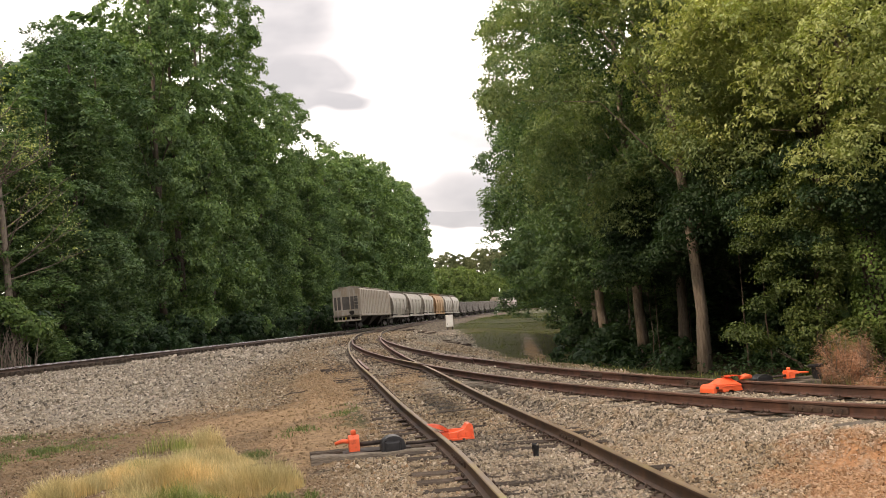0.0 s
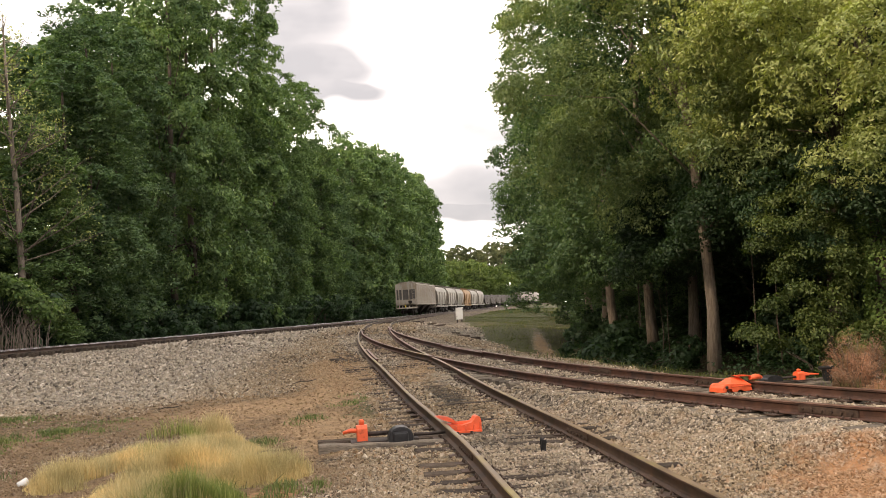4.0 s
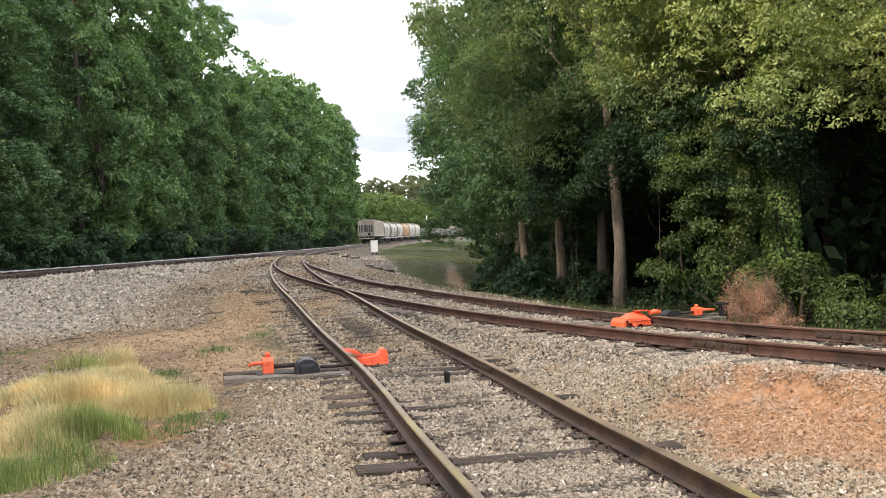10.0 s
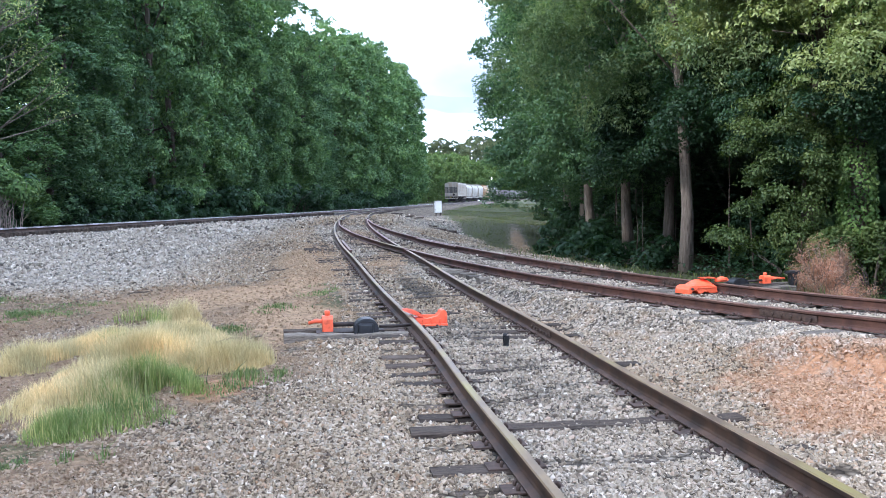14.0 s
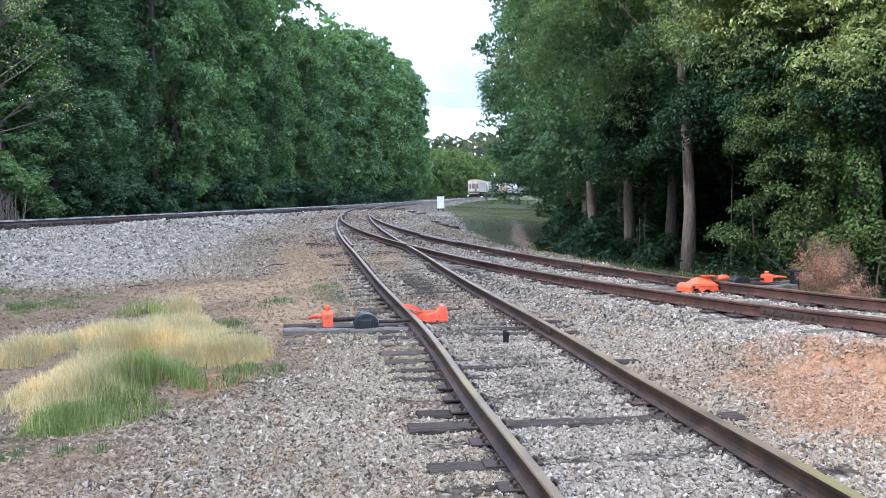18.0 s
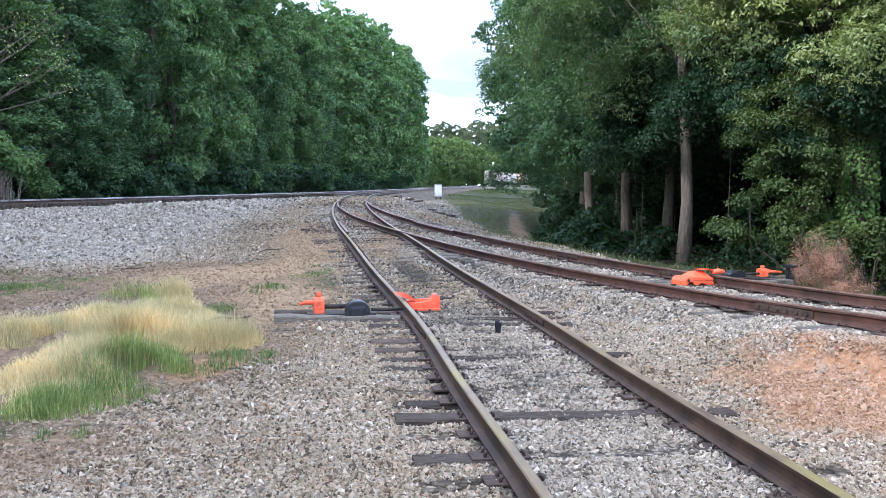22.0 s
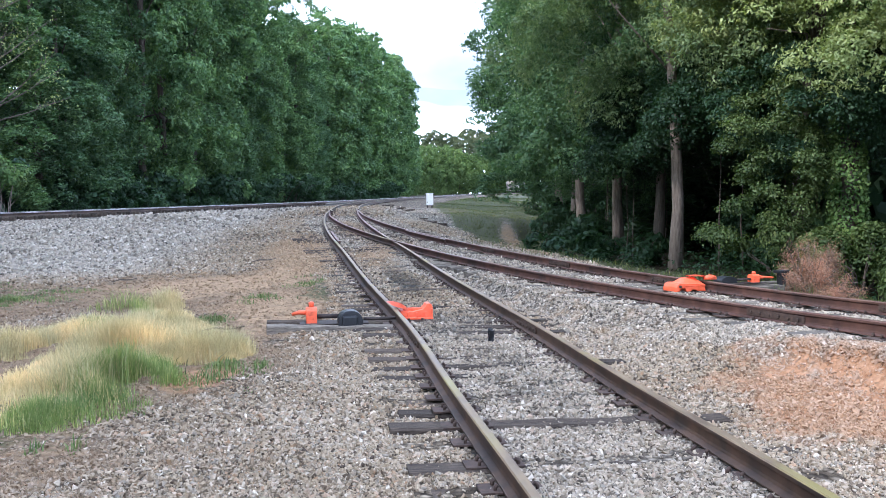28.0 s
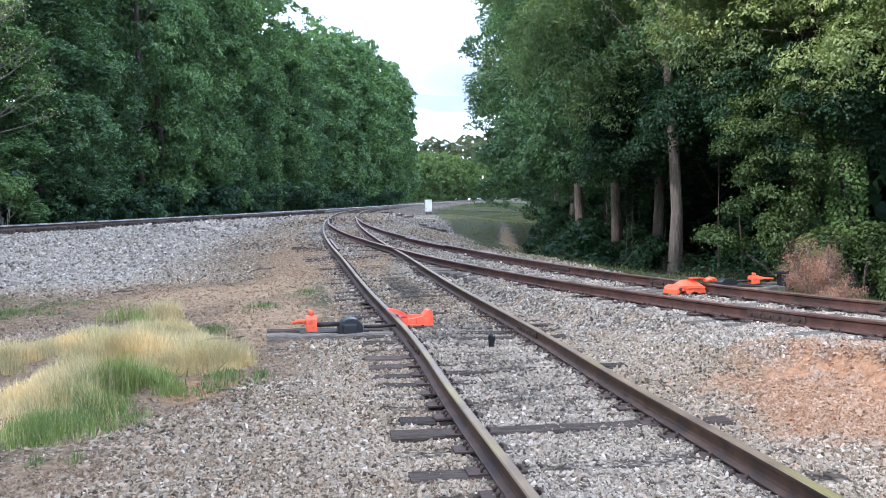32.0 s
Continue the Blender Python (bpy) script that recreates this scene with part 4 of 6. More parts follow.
def tree_thing(name, label, m, seed, height, base, radius, leaves, leaf, mat, bark, trunk_r, nblobs=46, limbs=14, shape=0.7, lean=0.0, droop=0.0,
               flat=0.75, narrow=0.55, blob_size=(0.22, 0.38), group="", trunk_top=0.93, bunch=1, spread=0.25, skew=0.35, lobes=0, clumps=9, lobe=(0.3, 0.46)):
    rng = np.random.default_rng(seed)
    root = thing(name, label, "tree", m, group)
    if lobes:
        blobs = lobed_blobs(base, height - radius * 0.2, radius, rng, lobes, clumps, shape, lean, flat, lobe)
    else:
        blobs = crown_blobs(base, height - radius * 0.2, radius, nblobs, rng, shape, lean, flat, blob_size)
    part("trunk", trunk_mesh(height * trunk_top, trunk_r, rng, lean, blobs, limbs), bark, root)
    v, f = blob_leaves(blobs, leaves, leaf, rng, (0, 0, (base + height) / 2), droop, narrow, skew, bunch, spread)
    part("crown", mesh_from("crown", v, f, mat), None, root)
    return root


def stand(ob, x, y, turn, scale, tall=1.0):
    return copy_thing(ob, pose(x, y, gz(x, y), 0, 0, turn) @ Matrix.Diagonal((scale, scale, scale * tall, 1)))


def skyline(y):
    # up to y 39 the trees are unseen, tall to shade the right wood
    return float(np.interp(y, [30, 39, 45, 55, 60, 66, 73, 79, 86, 98, 104, 108, 116, 121, 129, 136, 142, 150, 168, 196, 218, 240],
                           [30, 30, 13, 13.5, 19, 24, 26, 33, 36, 34, 30, 28.5, 30.5, 31.5, 30.5, 24.5, 26, 29.5, 30.5, 31.5, 32, 30]))


def build_left_wood():
    rnd = random.Random(11)
    label = "tall broadleaf tree, dark green, in a dense wood"
    kinds = []
    # four kinds: two close and dark, one paler, one tall and airy
    for k, (y, leaves, leaf, mat, lobes, clumps, size) in enumerate(((36, 46000, 0.31, M_LEAF_LEFT, 64, 8, (0.28, 0.46)), (66, 46000, 0.31, M_LEAF_LEFT, 58, 9, (0.30, 0.5)),
                                                                     (84, 40000, 0.30, M_LEAF_LIGHT, 74, 7, (0.22, 0.36)), (121, 46000, 0.31, M_LEAF_LIGHT, 64, 8, (0.26, 0.42)))):
        x = float(main_x(y)) - 9.5
        t = tree_thing("forest_tree", label if mat is M_LEAF_LEFT else "tall broadleaf tree, fresh green, in a dense wood", pose(x, y, gz(x, y), 0, 0, k * 70), 100 + k, 30, 1.2, 4.7, leaves, leaf, mat,
                       M_BARK, 0.32, 0, 14, 0.36, flat=0.8, skew=0.7, bunch=5, spread=0.34, group="left wood", lobes=lobes, clumps=clumps, lobe=size)
        s = skyline(y) / 30
        t.matrix_basis = t.matrix_basis @ Matrix.Diagonal((0.55 + 0.45 * s, 0.55 + 0.45 * s, s, 1))
        kinds.append(t)
    y = 211.0
    x = float(main_x(y)) - 11
    far = tree_thing("forest_tree", "rounded fresh green broadleaf tree at the end of the wood", pose(x, y, gz(x, y)), 150, 30, 2.0, 6.6, 24000, 0.55, M_LEAF_LIGHT, M_BARK, 0.34, 0, 8, 0.42,
                     flat=0.8, skew=0.7, bunch=4, spread=0.5, group="left wood", lobes=60, clumps=7, lobe=(0.24, 0.4))
    y = 58.0
    x = float(main_x(y)) - 19
    back = tree_thing("forest_tree", label, pose(x, y, gz(x, y)), 140, 30, 1.5, 6.0, 21000, 0.55, M_LEAF_LEFT, M_BARK, 0.36, 0, 4, 0.36, group="left wood", lobes=64, clumps=6)
    y = 26.0
    while y < 141:
        if min(abs(y - q) for q in (36, 66, 84, 121)) > 3.2:
            x = float(main_x(y)) - 9.3 - rnd.uniform(-1.6, 2.6)
            s = skyline(y) / 30 * rnd.uniform(0.95, 1.02)
            w = (0.55 + 0.45 * s) * rnd.uniform(0.9, 1.12)
            kind = kinds[3 if y < 58 else rnd.choice((0, 1)) if y < 78 else (2 if y < 101 else rnd.choice((1, 3, 3)))]
            stand(kind, x, y, rnd.uniform(0, 360), w, s / w)
        y += rnd.uniform(5.2, 7.0)
    for y, s, w in ((147, 0.93, 0.9), (154, 1.0, 0.95), (163, 1.0, 1.0), (172, 1.02, 0.95), (182, 1.04, 1.0), (192, 1.06, 1.0), (201, 1.05, 1.0), (219, 1.03, 0.95), (226, 0.8, 0.8)):
        x = float(main_x(y)) - 10.5 - rnd.uniform(0, 1.5)
        stand(far, x, y, rnd.uniform(0, 360), w, s / w)
    y = 22.0
    while y < 205:
        x = float(main_x(y)) - 18 - rnd.uniform(-1.5, 3)
        s = skyline(y) / 30 * rnd.uniform(0.82, 0.95)
        w = (0.6 + 0.5 * s) * rnd.uniform(1.0, 1.25)
        stand(back, x, y, rnd.uniform(0, 360), w, s / w)
        y += rnd.uniform(8, 11)
    # added unseen trees beside and behind the viewer, shading ground and low boughs
    y = -62.0
    while y < 20:
        x = float(main_x(y)) - 12 - rnd.uniform(-1.5, 3)
        stand(back, x, y, rnd.uniform(0, 360), rnd.uniform(1.1, 1.3), 0.88)
        y += rnd.uniform(7, 9)
    # undergrowth at the wood's edge, its leaf colour darkened for the shade low down
    rng = np.random.default_rng(50)
    shrubs = []
    for k in range(3):
        root = thing("shrub", "leafy undergrowth shrub at the edge of the wood", "shrub", pose(-60 - 5 * k, 60, 0), "undergrowth")
        blobs = [((rng.normal(0, 1.0), rng.normal(0, 0.8), rng.uniform(0.3, 2.4)), (b, b, b * 0.8)) for b in rng.uniform(0.5, 1.0, 12)]
        v, f = blob_leaves(blobs, 1300, 0.38, rng)
        part("foliage", mesh_from("foliage", v, f, M_LEAF_SHADED), None, root)
        bm = bmesh.new()
        for b in blobs[:7]:
            add_tube(bm, [(0, 0, -0.2), (b[0][0] * 0.4, b[0][1] * 0.4, b[0][2] * 0.6), b[0]], [0.05, 0.035, 0.01], 5)
        part("branchwork", bm, M_BARK, root)
        shrubs.append(root)
    y = 27.0
    first = list(shrubs)
    while y < 190:
        x = float(main_x(y)) - 5.6 - rnd.uniform(0, 1.6)
        s = rnd.uniform(0.7, 1.25)
        m = pose(x, y, gz(x, y) - 0.05, 0, 0, rnd.uniform(0, 360)) @ Matrix.Diagonal((s, s, s, 1))
        if first:
            first.pop().matrix_basis = m
        else:
            copy_thing(rnd.choice(shrubs), m)
        y += rnd.uniform(2.2, 4.2)
    y = 18.0
    while y < 225:
        x = float(main_x(y)) - 13.5 - rnd.uniform(0, 2)
        s = rnd.uniform(1.7, 2.3)
        copy_thing(rnd.choice(shrubs), pose(x, y, gz(x, y) - 0.1, 0, 0, rnd.uniform(0, 360)) @ Matrix.Diagonal((s, s, s * 0.9, 1)))
        y += rnd.uniform(3.6, 5.0)


def build_right_wood():
    label = "large oak in full leaf with drooping boughs, beside the branch track"
    g = "right wood"

    def big(x, y, seed, h, base, r, n, leaf, mat, bark, tr, **kw):
        return tree_thing("oak_tree", label, pose(x, y, gz(x, y)), seed, h, base, r, n, leaf, mat, bark, tr, group=g, **kw)
    a = big(6.35, 26, 27, 17.5, 4.9, 4.8, 200000, 0.106, M_LEAF_OAK, M_BARK_PALE, 0.175, bunch=12, spread=0.19, limbs=14, lean=-0.02, droop=1.2, narrow=0.4, flat=0.45, skew=0.8, lobes=50, clumps=9, lobe=(0.26, 0.44))
    b = big(8.1, 22, 8, 17.5, 5.7, 5.0, 175000, 0.106, M_LEAF_PALE, M_BARK, 0.18, lean=0.08, bunch=12, spread=0.19, limbs=14, droop=1.2, narrow=0.4, flat=0.45, skew=0.8, lobes=50, clumps=9, lobe=(0.26, 0.44))
    c = big(6.5, 43.5, 9, 20, 3.2, 4.9, 90000, 0.155, M_LEAF_LEFT, M_BARK_PALE, 0.22, bunch=9, spread=0.25, limbs=12, shape=0.4, droop=0.6, flat=0.65, lobes=70, clumps=7, lobe=(0.22, 0.38))
    # inner and understory trees take the darkened leaf, as the shade under the oaks
    d = big(16, 32, 10, 18, 0.8, 5.4, 6000, 0.66, M_LEAF_SHADED, M_BARK, 0.2, nblobs=70, limbs=5, shape=0.38)
    low = tree_thing("understory_tree", "understory tree below the oaks, its leaves darkened to read as shaded", pose(7.3, 25.2, gz(7.3, 25.2)), 61, 6.6, 3.3, 2.1, 22000, 0.10, M_LEAF_SHADED, M_BARK, 0.022,
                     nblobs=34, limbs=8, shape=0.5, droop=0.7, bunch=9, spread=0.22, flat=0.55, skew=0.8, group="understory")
    for x, y, s, tall, turn in ((6.9, 28.3, 1.0, 0.95, 40), (8.3, 26.2, 1.1, 0.9, 110), (9.7, 26.8, 1.05, 0.85, 200), (7.95, 20.9, 0.85, 1.0, 170), (5.9, 30.5, 0.85, 1.0, 260), (7.7, 33, 1.1, 0.9, 320), (10.4, 26.5, 1.15, 0.9, 15),
                                (6.3, 36.5, 1.0, 0.9, 75), (7.0, 40.0, 1.1, 0.85, 150), (12.6, 25.5, 1.1, 0.9, 290), (5.9, 29.6, 0.75, 1.15, 10)):
        stand(low, x, y, turn, s, tall)
    rnd = random.Random(4)
    for x, y, s, k, tall in ((7.1, 31.5, 0.8, c, 1.1), (6.5, 35, 0.88, c, 1.0), (10.7, 18.2, 0.88, b, 0.92), (15.5, 16.0, 1.0, b, 1.1), (12.8, 27, 0.9, d, 1.15), (6.9, 52, 1.05, c, 0.72), (7.8, 62, 1.05, c, 0.8),
                             (10.5, 77, 1.0, d, 1.1), (13.5, 92, 1.0, d, 1.1), (17, 112, 1.05, d, 1.1), (22, 135, 1.1, d, 1.05), (28, 160, 1.1, d, 1.0), (35, 190, 1.1, d, 1.0), (43, 220, 1.2, d, 1.0),
                             (53, 255, 1.3, d, 1.0), (17, 25, 1.0, d, 1.0), (13.5, 38, 1.0, d, 1.0), (21, 28, 1.1, d, 1.0), (13.5, 47, 1.0, d, 1.0), (20, 38, 1.1, d, 1.0), (14.5, 57, 1.0, d, 1.0), (20, 15, 1.0, d, 1.0), (19, 125, 1.0, d, 1.0), (26, 152, 1.1, d, 1.0), (15.5, 101, 0.9, d, 1.0), (33, 182, 1.1, d, 1.0),
                             (17, 68, 1.1, d, 1.0), (20, 84, 1.1, d, 1.0), (22, 50, 1.2, d, 1.0), (26, 20, 1.1, d, 1.0), (24, 104, 1.2, d, 1.0), (18, 6, 0.9, d, 1.0), (24, 8, 1.0, d, 1.0), (11.5, 31.5, 0.6, d, 0.6), (11, 42, 0.6, d, 0.7), (9.8, 36, 0.5, d, 0.5)):
        stand(k, x, y, rnd.uniform(0, 360), s, tall)


def build_far_wood():
    rnd = random.Random(21)
    far = tree_thing("roadside_tree", "bright green young broadleaf tree beyond the bend", pose(-3, 330, gz(-3, 330)), 300, 17, 0.6, 6.5, 8500, 0.85, M_LEAF_FAR, M_BARK, 0.2,
                     0, 4, 0.45, group="far trees", lobes=50, clumps=6, flat=0.8, lobe=(0.22, 0.4))
    for x, y, s in ((-3, 312, 0.5), (1, 326, 0.55), (6, 341, 0.6), (11, 358, 0.55), (17, 372, 0.5), (23, 388, 0.5), (-7, 298, 0.45), (-11, 280, 0.4), (28, 402, 0.6), (13, 350, 0.45), (34, 422, 0.7), (40, 432, 0.7), (22, 402, 0.7), (46, 442, 0.7), (30, 414, 0.6), (36, 440, 0.8), (52, 452, 0.8),
                    (-16, 262, 0.8), (-12, 285, 0.95), (-9, 305, 0.95), (4, 345, 1.0), (9.5, 362, 0.9), (-14, 330, 1.0), (-20, 300, 1.1), (-22, 262, 1.1), (16, 385, 1.0), (-8, 352, 1.1), (24, 400, 1.1),
                    (0, 372, 1.1), (32, 425, 1.2)):
        stand(far, x, y, rnd.uniform(0, 360), s)
    pine = tree_thing("pine_tree", "dark tall pine above the far trees", pose(-4, 430, gz(-4, 430)), 301, 29, 11, 5.4, 8500, 0.85, M_LEAF_PINE, M_BARK, 0.4, 0, 16, 0.55,
                      flat=0.4, narrow=0.4, group="far pines", lobes=46, clumps=6, lobe=(0.22, 0.38))
    for x, y, s in ((-12, 425, 0.92), (2, 440, 0.98), (9, 428, 0.95), (16, 445, 1.05), (24, 440, 1.1), (-20, 430, 0.85), (33, 450, 1.1), (42, 455, 1.15), (12, 460, 1.1), (-6, 455, 1.0), (52, 460, 1.2), (-14, 448, 0.9), (20, 470, 1.05), (-2, 475, 1.0), (6, 452, 0.92), (30, 480, 1.1)):
        stand(pine, x, y, rnd.uniform(0, 360), s)


build_left_wood()
build_right_wood()
build_far_wood()


# ---------- train ----------
def car_paint(name, base, rust, amount):
    """Faded car paint with rust runs and grime."""
    m, nt, bsdf = nodes_of(name)
    co = coords(nt, "Object")
    streak = noise_tex(nt, co, 2.2, 5, 0.6, (1.0, 2.6, 0.28))
    blot = noise_tex(nt, co, 0.9, 5, 0.65)
    fine = noise_tex(nt, co, 14, 4, 0.6)
    col = mixed(nt, ramp(nt, fine, [(0.3, (0, 0, 0)), (0.7, (1, 1, 1))]), tuple(c * 0.86 for c in base), base)
    col = mixed(nt, ramp(nt, streak, [(amount, (0, 0, 0)), (amount + 0.2, (0.75, 0.75, 0.75))]), col, rust)
    col = mixed(nt, ramp(nt, blot, [(0.5, (0, 0, 0)), (0.75, (0.6, 0.6, 0.6))]), col, tuple(c * 0.55 for c in base))
    nt.links.new(col, bsdf.inputs["Base Color"])
    bsdf.inputs["Roughness"].default_value = 0.7
    return m


M_CAR_GREY = car_paint("faded_grey_paint", (0.43, 0.39, 0.325), (0.29, 0.20, 0.12), 0.45)
M_CAR_PALE = car_paint("pale_grey_paint", (0.43, 0.405, 0.345), (0.28, 0.20, 0.13), 0.5)
M_CAR_RUST = car_paint("rust_stained_paint", (0.42, 0.27, 0.13), (0.34, 0.16, 0.06), 0.46)
M_CAR_OPEN = car_paint("dull_brown_grey_paint", (0.25, 0.235, 0.21), (0.16, 0.12, 0.09), 0.52)
M_UNDER = surface("grimy_running_gear", (0.012, 0.011, 0.010), (0.05, 0.042, 0.036), 6, 0.85, 0.2, 0.2, 0.01)
# dark colour for the shade in the car-end openings
M_END_SHADE = surface("painted_end_shade", (0.06, 0.055, 0.05), (0.13, 0.12, 0.105), 3, 0.85, 0, 0.2, 0.01)
M_YELLOW = surface("yellow_marker", (0.55, 0.42, 0.04), (0.7, 0.55, 0.08), 8, 0.5, 0, 0)


def add_trucks(root, half):
    for sgn in (-1, 1):
        truck = part("truck", boxed(-1.0, 1.0, -0.22, 0.22, 0.42, 0.66, 0.03), M_UNDER, root)
        truck.matrix_basis = pose(0, sgn * half, 0)
        for x in (-1, 1):
            part("side_frame", extrude_outline([(-1.15, 0.36), (-1.15, 0.60), (-0.55, 0.66), (-0.35, 0.78), (0.35, 0.78), (0.55, 0.66), (1.15, 0.60), (1.15, 0.36),
                                                (0.6, 0.36), (0.35, 0.22), (-0.35, 0.22), (-0.6, 0.36)], x * 0.98 - 0.07, x * 0.98 + 0.07, 0.02), M_UNDER, truck)
        for y in (-0.88, 0.88):
            bm = bmesh.new()
            for x in (-1, 1):
                add_tube(bm, [(x * 0.68, y, 0.42), (x * 0.80, y, 0.42)], 0.42, 20)
                add_tube(bm, [(x * 0.66, y, 0.42), (x * 0.69, y, 0.42)], 0.45, 20)
            add_tube(bm, [(-1.05, y, 0.42), (1.05, y, 0.42)], 0.08, 10)
            part("wheelset", bm, M_UNDER, truck)


def add_coupler(root, end, sgn):
    bm = boxed(-0.12, 0.12, min(end, end + sgn * 0.55), max(end, end + sgn * 0.55), 0.72, 0.98, 0.03)
    add_box(bm, -0.2, 0.12, end + sgn * 0.5 - 0.12, end + sgn * 0.5 + 0.14, 0.70, 1.0, 0.03)
    part("coupler", bm, M_UNDER, root)


def add_ladder(root, x, y, z0, z1, axis, mat, wide=0.45):
    bm = bmesh.new()
    dx, dy = (wide / 2, 0) if axis == "x" else (0, wide / 2)
    for s in (-1, 1):
        add_tube(bm, [(x + s * dx, y + s * dy, z0), (x + s * dx, y + s * dy, z1)], 0.025, 5)
    z = z0 + 0.15
    while z < z1:
        add_tube(bm, [(x - dx, y - dy, z), (x + dx, y + dy, z)], 0.018, 5)
        z += 0.38
    part("ladder", bm, mat, root)


def covered_hopper(root, length, mat, curved, top=4.35, bays=3):
    """A covered hopper: body with sloped ends, sills, end posts, roof walk, hatches, chutes, trucks."""
    half = length / 2
    body_end = half - 0.25
    bm = bmesh.new()
    if curved:
        prof = [(0.0, top + 0.12), (0.75, top + 0.06), (1.25, top - 0.22), (1.52, top - 0.75), (1.60, top - 1.4), (1.56, top - 2.1), (1.36, top - 2.75), (1.25, 1.18)]
        slope = [(0.2, 0), (0.2, 0), (0.22, 0), (0.45, 0), (0.95, 0), (1.45, 0), (1.95, 0), (2.15, 0)]
    else:
        prof = [(0.0, top + 0.22), (0.8, top + 0.18), (1.5, top), (1.57, top - 0.12), (1.57, top - 0.9), (1.57, 2.6), (1.57, 1.72), (1.50, 1.62)]
        slope = [(0.0, 0)] * 5 + [(0.0, 0), (0.0, 0), (0.0, 0)]
    n = len(prof)
    ring = [(x, z, s[0]) for (x, z), s in zip(prof, slope)]
    loop = ring + [(-x, z, s) for x, z, s in reversed(ring[1:])]
    ys = np.linspace(-1, 1, 15)
    rings = []
    for yk in ys:
        row = []
        for x, z, s in loop:
            lim = body_end - s
            row.append(bm.verts.new((x, yk * lim, z)))
        rings.append(row)
    m = len(loop)
    for a, b in zip(rings, rings[1:]):
        for k in range(m):
            bm.faces.new((a[k], a[(k + 1) % m], b[(k + 1) % m], b[k]))
    bm.faces.new(list(reversed(rings[0])))
    bm.faces.new(rings[-1])
    bmesh.ops.recalc_face_normals(bm, faces=bm.faces)
    part("body", bm, mat, root)
    # dark panels stand in for the shaded sloped sheet in end openings, behind posts
    for sgn in (-1, 1):
        y = sgn * body_end
        if not curved:
            for x0, x1 in ((-1.44, -1.16), (-1.04, -0.7), (-0.5, 0.32), (0.44, 1.3)):
                part("end_shade_panel", boxed(x0, x1, y - 0.012, y + 0.012, 2.3, 3.75, 0.004), M_END_SHADE, root, "dark flat panel standing in for the shaded opening at the sloped end sheet")
        for x in ((-1.5, -1.1, -0.6, 0.38, 1.5) if not curved else (-1.35, 1.35)):
            part("end_post", boxed(x - 0.05, x + 0.05, y + sgn * 0.06 - 0.04, y + sgn * 0.06 + 0.04, 1.0, top - 0.15 - (0.35 if curved else 0), 0.008), mat, root)
        bm = boxed(-1.5, 1.5, min(y, y + sgn * 0.32), max(y, y + sgn * 0.32), 0.98, 1.16, 0.02)
        part("end_sill", bm, mat, root)
        bm = bmesh.new()
        add_tube(bm, [(-1.45, y + sgn * 0.25, 1.16), (-1.45, y + sgn * 0.25, 2.15), (1.45, y + sgn * 0.25, 2.15), (1.45, y + sgn * 0.25, 1.16)], 0.025, 6)
        part("hand_rail", bm, mat, root)
        add_ladder(root, -1.1 * sgn, y + sgn * 0.12, 1.1, top + 0.1, "x", mat)
        add_coupler(root, sgn * (half - 0.1), sgn)
    part("brake_wheel", tube([(0.55, -body_end - 0.16, 1.95), (0.55, -body_end - 0.2, 1.95)], 0.28, 16), M_UNDER, root)
    for x in (-1, 1):
        part("side_sill", boxed(x * 1.58 - 0.07, x * 1.58 + 0.07, -half + 0.2, half - 0.2, 1.52 if not curved else 1.02, 1.72 if not curved else 1.22, 0.02), mat, root)
        z0, z1 = (1.2, top - 0.9) if curved else (1.68, top - 0.1)
        rib = boxed(-0.03, 0.03, -0.03, 0.03, z0, z1) if not curved else boxed(-0.05, 0.05, -0.05, 0.05, z0, z1)
        rib_mesh = bpy.data.meshes.new("side_rib")
        rib.to_mesh(rib_mesh)
        rib.free()
        rib_mesh.materials.append(mat)
        k = int(length / (0.95 if not curved else 2.9))
        for i in range(1 if curved else 0, k if curved else k + 1):
            y = -body_end + 0.1 + (2 * body_end - 0.2) * i / k
            part("side_rib", rib_mesh, None, root).matrix_basis = pose(x * (1.62 if curved else 1.59), y, 0)
    bm = bmesh.new()
    for x in (-0.62, 0.62):
        add_box(bm, x - 0.28, x + 0.28, -half + 0.1, half - 0.1, top + 0.27, top + 0.31, 0.0)
        for i in range(int(length / 1.6)):
            y = -half + 0.9 + i * 1.6
            add_box(bm, x - 0.24, x + 0.24, y - 0.03, y + 0.03, top + 0.05, top + 0.27, 0.0)
    part("roof_walk", bm, mat, root)
    for i in range(bays * 2):
        y = -half + length * (i + 0.5) / (bays * 2)
        part("hatch", boxed(-0.3, 0.3, y - 0.5, y + 0.5, top + 0.15, top + 0.30, 0.04), mat, root)
    for i in range(bays):
        y = (i - (bays - 1) / 2) * (length - 7.2) / max(1, bays - 1) if bays > 1 else 0
        bm = bmesh.new()
        a = [bm.verts.new((sx * 1.4, y + sy * 1.7, 1.45)) for sx, sy in ((-1, -1), (1, -1), (1, 1), (-1, 1))]
        b = [bm.verts.new((sx * 0.5, y + sy * 0.35, 0.45)) for sx, sy in ((-1, -1), (1, -1), (1, 1), (-1, 1))]
        for k in range(4):
            bm.faces.new((a[k], a[(k + 1) % 4], b[(k + 1) % 4], b[k]))
        bm.faces.new(b)
        bm.faces.new(list(reversed(a)))
        bmesh.ops.recalc_face_normals(bm, faces=bm.faces)
        part("discharge_chute", bm, M_UNDER, root)
    add_trucks(root, half - 1.9)


